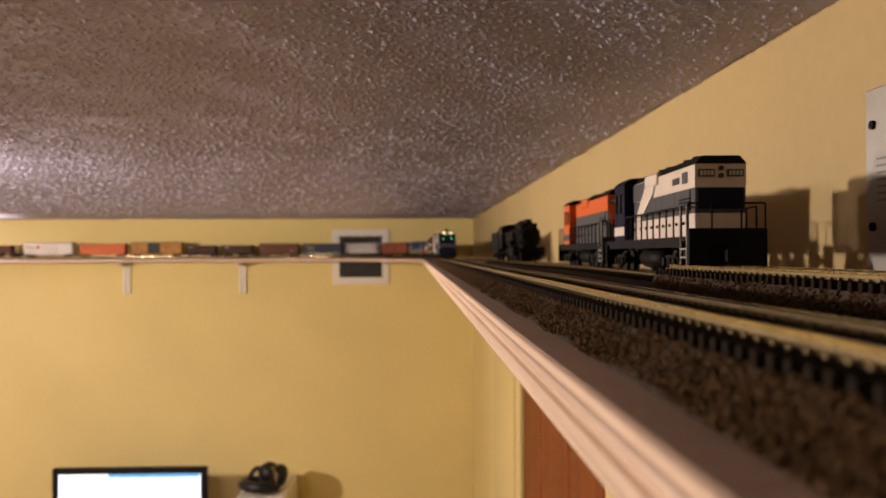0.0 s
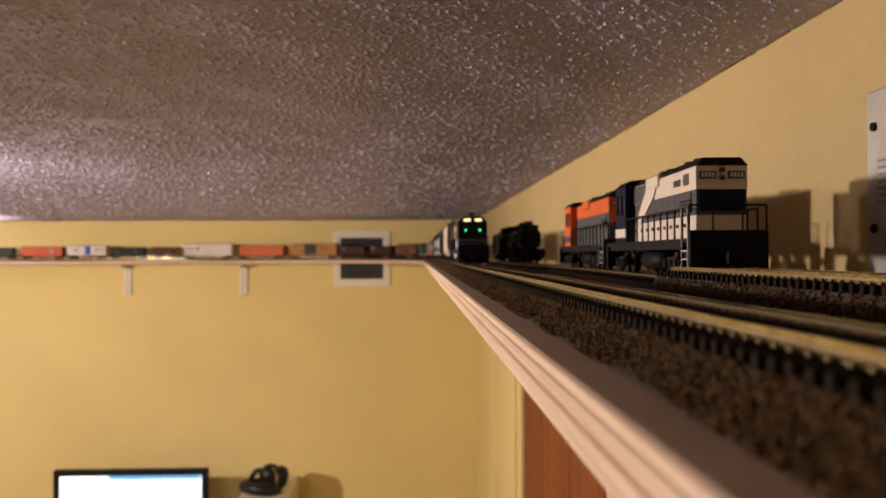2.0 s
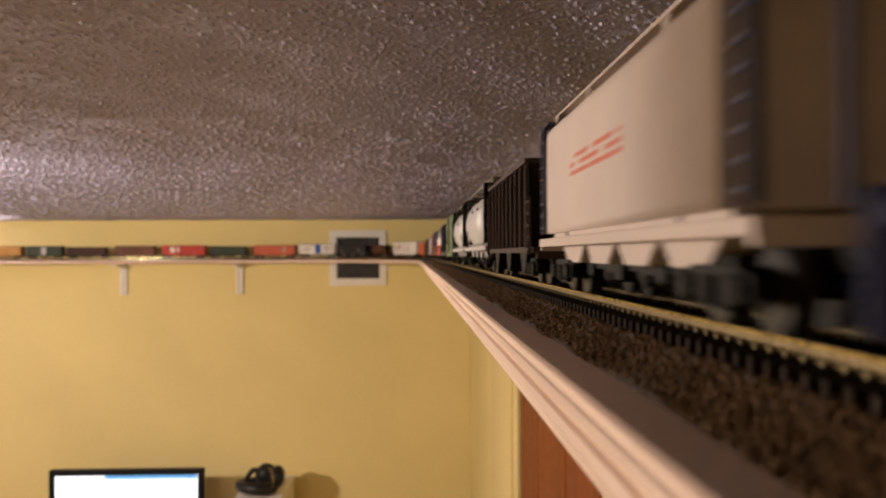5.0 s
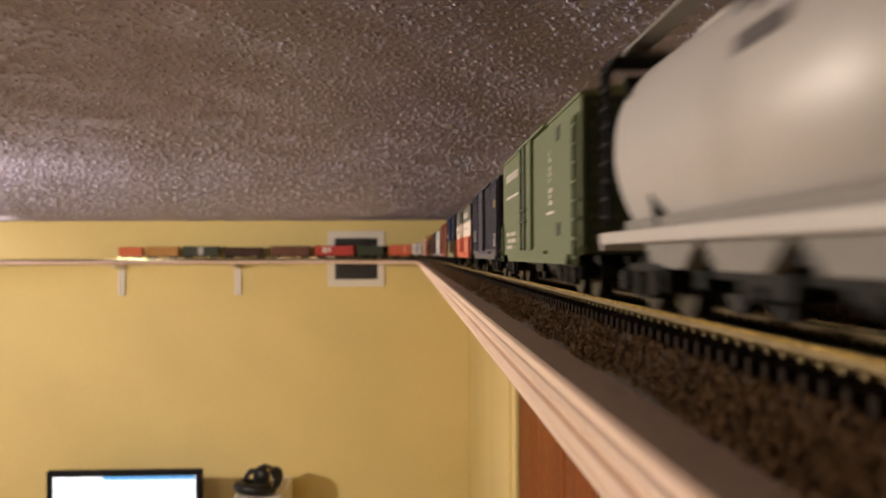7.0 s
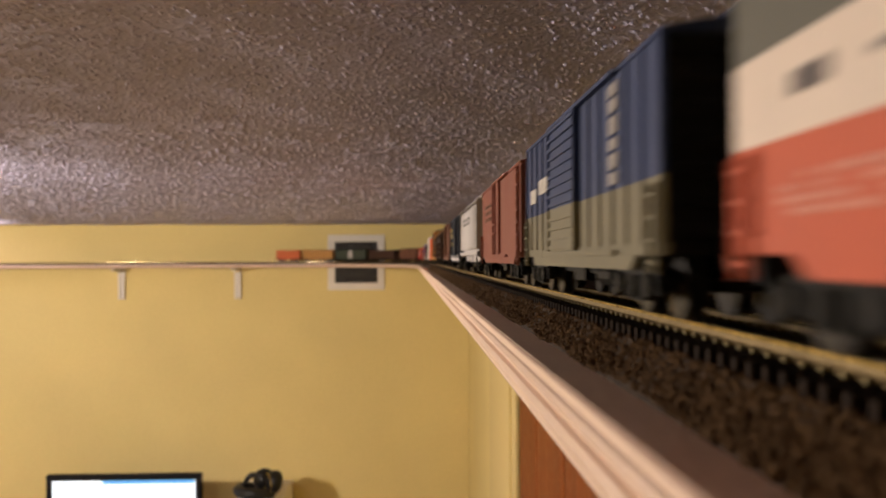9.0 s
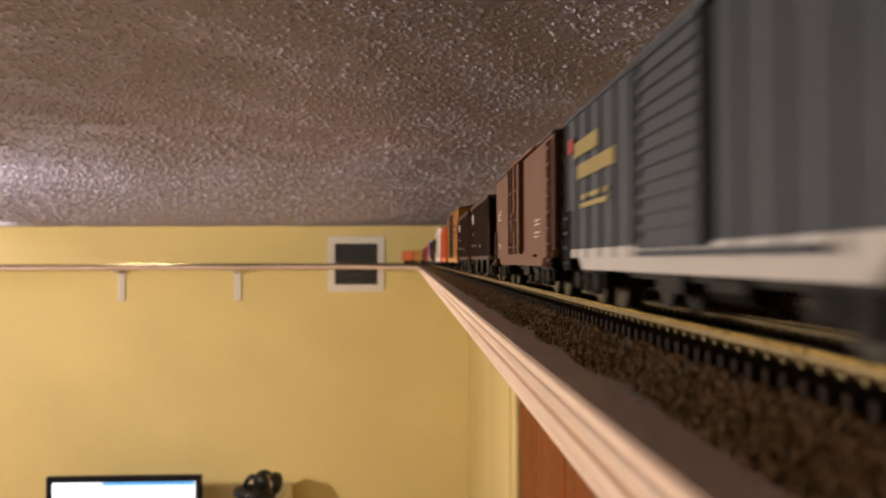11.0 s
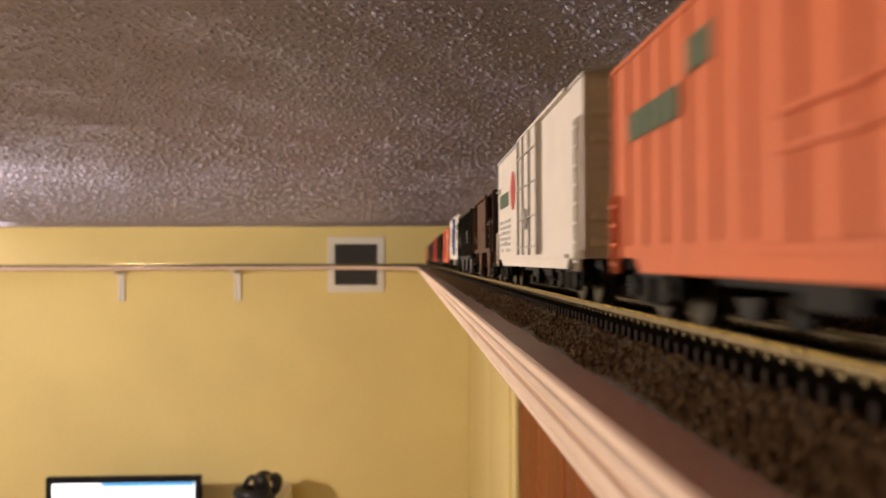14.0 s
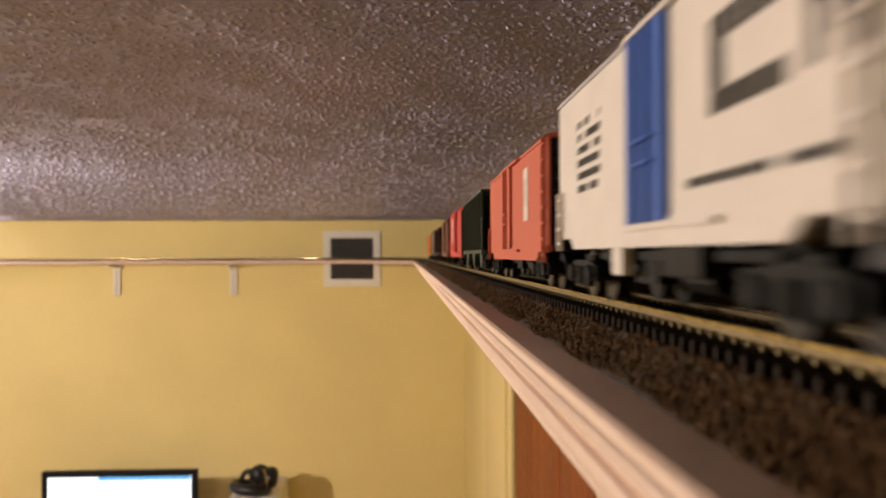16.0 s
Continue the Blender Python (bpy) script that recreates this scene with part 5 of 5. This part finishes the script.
def desk_things():
    mx0, mx1, my = -1.385, -0.802, 3.24
    top = ZC - 0.820
    ob = tagged(new("computer_monitor"), "black framed computer monitor with a bright white screen", "monitor")
    h, b = 0.37, 0.022
    boxes("bezel", [(mx0, mx1, my, my + 0.03, top - b, top), (mx0, mx1, my, my + 0.03, top - h, top - h + b), (mx0, mx0 + b, my, my + 0.03, top - h + b, top - b), (mx1 - b, mx1, my, my + 0.03, top - h + b, top - b)], M["black"], ob, bev=0.003)
    boxes("back_shell", [(mx0 + 0.01, mx1 - 0.01, my + 0.03, my + 0.06, top - h + 0.01, top - 0.01)], M["black"], ob, bev=0.01)
    boxes("screen", [(mx0 + b, mx1 - b, my + 0.006, my + 0.01, top - h + b, top - b)], M["screen"], ob)
    boxes("screen_toolbar", [(mx0 + 0.21, mx1 - b - 0.004, my + 0.004, my + 0.0055, top - b - 0.014, top - b)], M["screenblue"], ob)
    boxes("stand", [((mx0 + mx1) / 2 - 0.03, (mx0 + mx1) / 2 + 0.03, my + 0.05, my + 0.08, 1.06, top - 0.2), ((mx0 + mx1) / 2 - 0.12, (mx0 + mx1) / 2 + 0.12, my - 0.04, my + 0.14, 1.05, 1.065)], M["black"], ob, bev=0.004)
    # white case beside the monitor, headphones lying on it
    cx0, cx1, cy0 = -0.668, -0.485, 3.12
    ct = ZC - 0.908
    case = tagged(new("white_case"), "white computer case with a black front beside the monitor", "computer")
    boxes("shell", [(cx0, cx1, cy0, WALL_Y - 0.02, 1.05, ct)], M["white"], case, bev=0.006)
    boxes("front_panel", [(cx0 + 0.018, cx1 - 0.018, cy0 - 0.004, cy0 + 0.004, 1.07, ct - 0.02)], M["black"], case, bev=0.003)
    hp = tagged(new("headphones"), "black over-ear headphones lying on the white case", "headphones")
    for x, y, z, m in ((-0.520, cy0 + 0.10, 0.060, (0.62, 0.9, 0.85)), (-0.562, cy0 + 0.12, 0.066, (0.80, 0.8, 0.80))):
        bm = bmesh.new()
        bmesh.ops.create_uvsphere(bm, u_segments=28, v_segments=16, radius=0.052)
        for v in bm.verts:
            v.co = Vector((v.co.x * m[0], v.co.y * m[1], v.co.z * m[2])) * (1 + 0.05 * noise.noise(v.co * 30))
        bmesh.ops.transform(bm, matrix=pose(x, y, ct + z, 0, 12, 15), verts=bm.verts[:])
        part("ear_cup", bm, M["leather"], hp, "", True)
    # the padded band lies round in front of the cups, one end turned up
    turn = [2 * math.pi * k / 36 for k in range(34)]
    bm = tube([Vector((-0.590 + 0.062 * math.cos(a + 0.4), cy0 + 0.085 + 0.052 * math.sin(a + 0.4), ct + 0.024 + 0.006 * (1 - math.cos(a)))) for a in turn], 0.021)
    part("headband", bm, M["leather"], hp, "padded black headband", True)
    bm = tube([Vector((-0.640 + 0.05 * q, cy0 + 0.11, ct + 0.040 + 0.045 * math.sin(q * 2.2))) for q in (k / 10 for k in range(11))], 0.010, 10)
    part("yoke", bm, M["leather"], hp, "", True)
    m = pose(-0.540, cy0 + 0.062, ct + 0.064, 90, 0, -60)
    bm = tube([m @ Vector((0.036 * math.cos(a), 0.036 * math.sin(a), 0)) for a in (k / 24 * 2 * math.pi for k in range(25))], 0.0030, 6)
    part("cup_ring", bm, M["rail"], hp, "thin gold ring on the ear cup")
    desk = tagged(new("desk"), "dark wooden standing desk against the far wall", "desk")
    boxes("desktop", [(-1.9, -0.3, 2.72, WALL_Y - 0.005, 1.02, 1.05)], M["wood"], desk, bev=0.004)
    for x in (-1.86, -0.36):
        for y in (2.77, 3.32):
            boxes("leg", [(x - 0.025, x + 0.025, y - 0.025, y + 0.025, 0, 1.02)], M["wood"], desk, bev=0.003)


def wall_plate():
    ob = tagged(new("metal_wall_plate"), "grey metal plate with screws and a small label on the wall", "plate")
    y0, y1 = 0.20, 0.440
    z0, z1 = ZC - 0.012, ZC + 0.086
    boxes("plate", [(WALL_X - 0.003, WALL_X, y0, y1, z0, z1)], M["grey"], ob, bev=0.001)
    for z in (ZC + 0.0665, ZC + 0.013):
        bm = bmesh.new()
        cyl(bm, (WALL_X - 0.0045, y1 - 0.008, z), (WALL_X - 0.002, y1 - 0.008, z), 0.0024, 12)
        part("screw", bm, M["black"], ob)
    boxes("label", [(WALL_X - 0.0034, WALL_X - 0.0029, 0.405, 0.431, ZC + 0.024, ZC + 0.052)], M["palegrey"], ob)
    boxes("label_lines", [(WALL_X - 0.0037, WALL_X - 0.0033, 0.408 + 0.006 * (i % 2), 0.428, ZC + 0.0260 + 0.0036 * i, ZC + 0.0272 + 0.0036 * i) for i in range(7)], M["grey_bay"], ob)


def ceiling_lamps():
    for x, y in (LAMP[:2], LAMP_B[:2]):
        ob = tagged(new("ceiling_lamp"), "round frosted glass ceiling lamp, lit", "lamp", "ceiling lamps")
        bm = bmesh.new()
        cyl(bm, (x, y, CEIL - 0.010), (x, y, CEIL), 0.06, 28)
        part("base", bm, M["white"], ob)
        bm = bmesh.new()
        bmesh.ops.create_uvsphere(bm, u_segments=20, v_segments=12, radius=0.014, matrix=Matrix.Translation((x, y, CEIL - 0.022)))
        part("bulb", bm, M["lampglass"], ob, "glowing bulb", True)


def floor_lamp():
    x, y, z = TORCH
    ob = tagged(new("floor_lamp"), "tall metal uplight floor lamp near the far wall, lit", "lamp")
    bm = bmesh.new()
    cyl(bm, (x, y, 0.0), (x, y, 0.025), 0.14, 28)
    part("base", bm, M["grey"], ob)
    bm = bmesh.new()
    cyl(bm, (x, y, 0.025), (x, y, z - 0.06), 0.012, 12)
    part("pole", bm, M["grey"], ob)
    bm = bmesh.new()
    n = 28
    rings = [(0.02, -0.07), (0.07, -0.05), (0.105, -0.02), (0.12, 0.015), (0.117, 0.015), (0.102, -0.016), (0.068, -0.045), (0.02, -0.064)]
    vs = [[bm.verts.new((x + r * math.cos(2 * math.pi * k / n), y + r * math.sin(2 * math.pi * k / n), z + h)) for k in range(n)] for r, h in rings]
    for a, b in zip(vs, vs[1:]):
        for k in range(n):
            bm.faces.new((a[k], a[(k + 1) % n], b[(k + 1) % n], b[k]))
    part("bowl_shade", bm, M["grey"], ob)


floor_lamp()
vent()
for bx in (-1.184, -0.711):
    bracket(bx)
desk_things()
wall_plate()
ceiling_lamps()


# ---- movement ----
def motions():
    for ob, s, L in TRAIN:
        rows = []
        span = max(0.05, L - 0.044)
        for k in range(65):
            t = k * 0.25
            u = Y35 - SPEED * (t - 3.5) + s
            a, b = along(u - span / 2), along(u + span / 2)
            h = math.degrees(math.atan2(a[1] - b[1], a[0] - b[0]))
            rows.append((t, pose((a[0] + b[0]) / 2, (a[1] + b[1]) / 2, RAIL, 0, 0, h - 90)))
        walk(ob, rows)


motions()
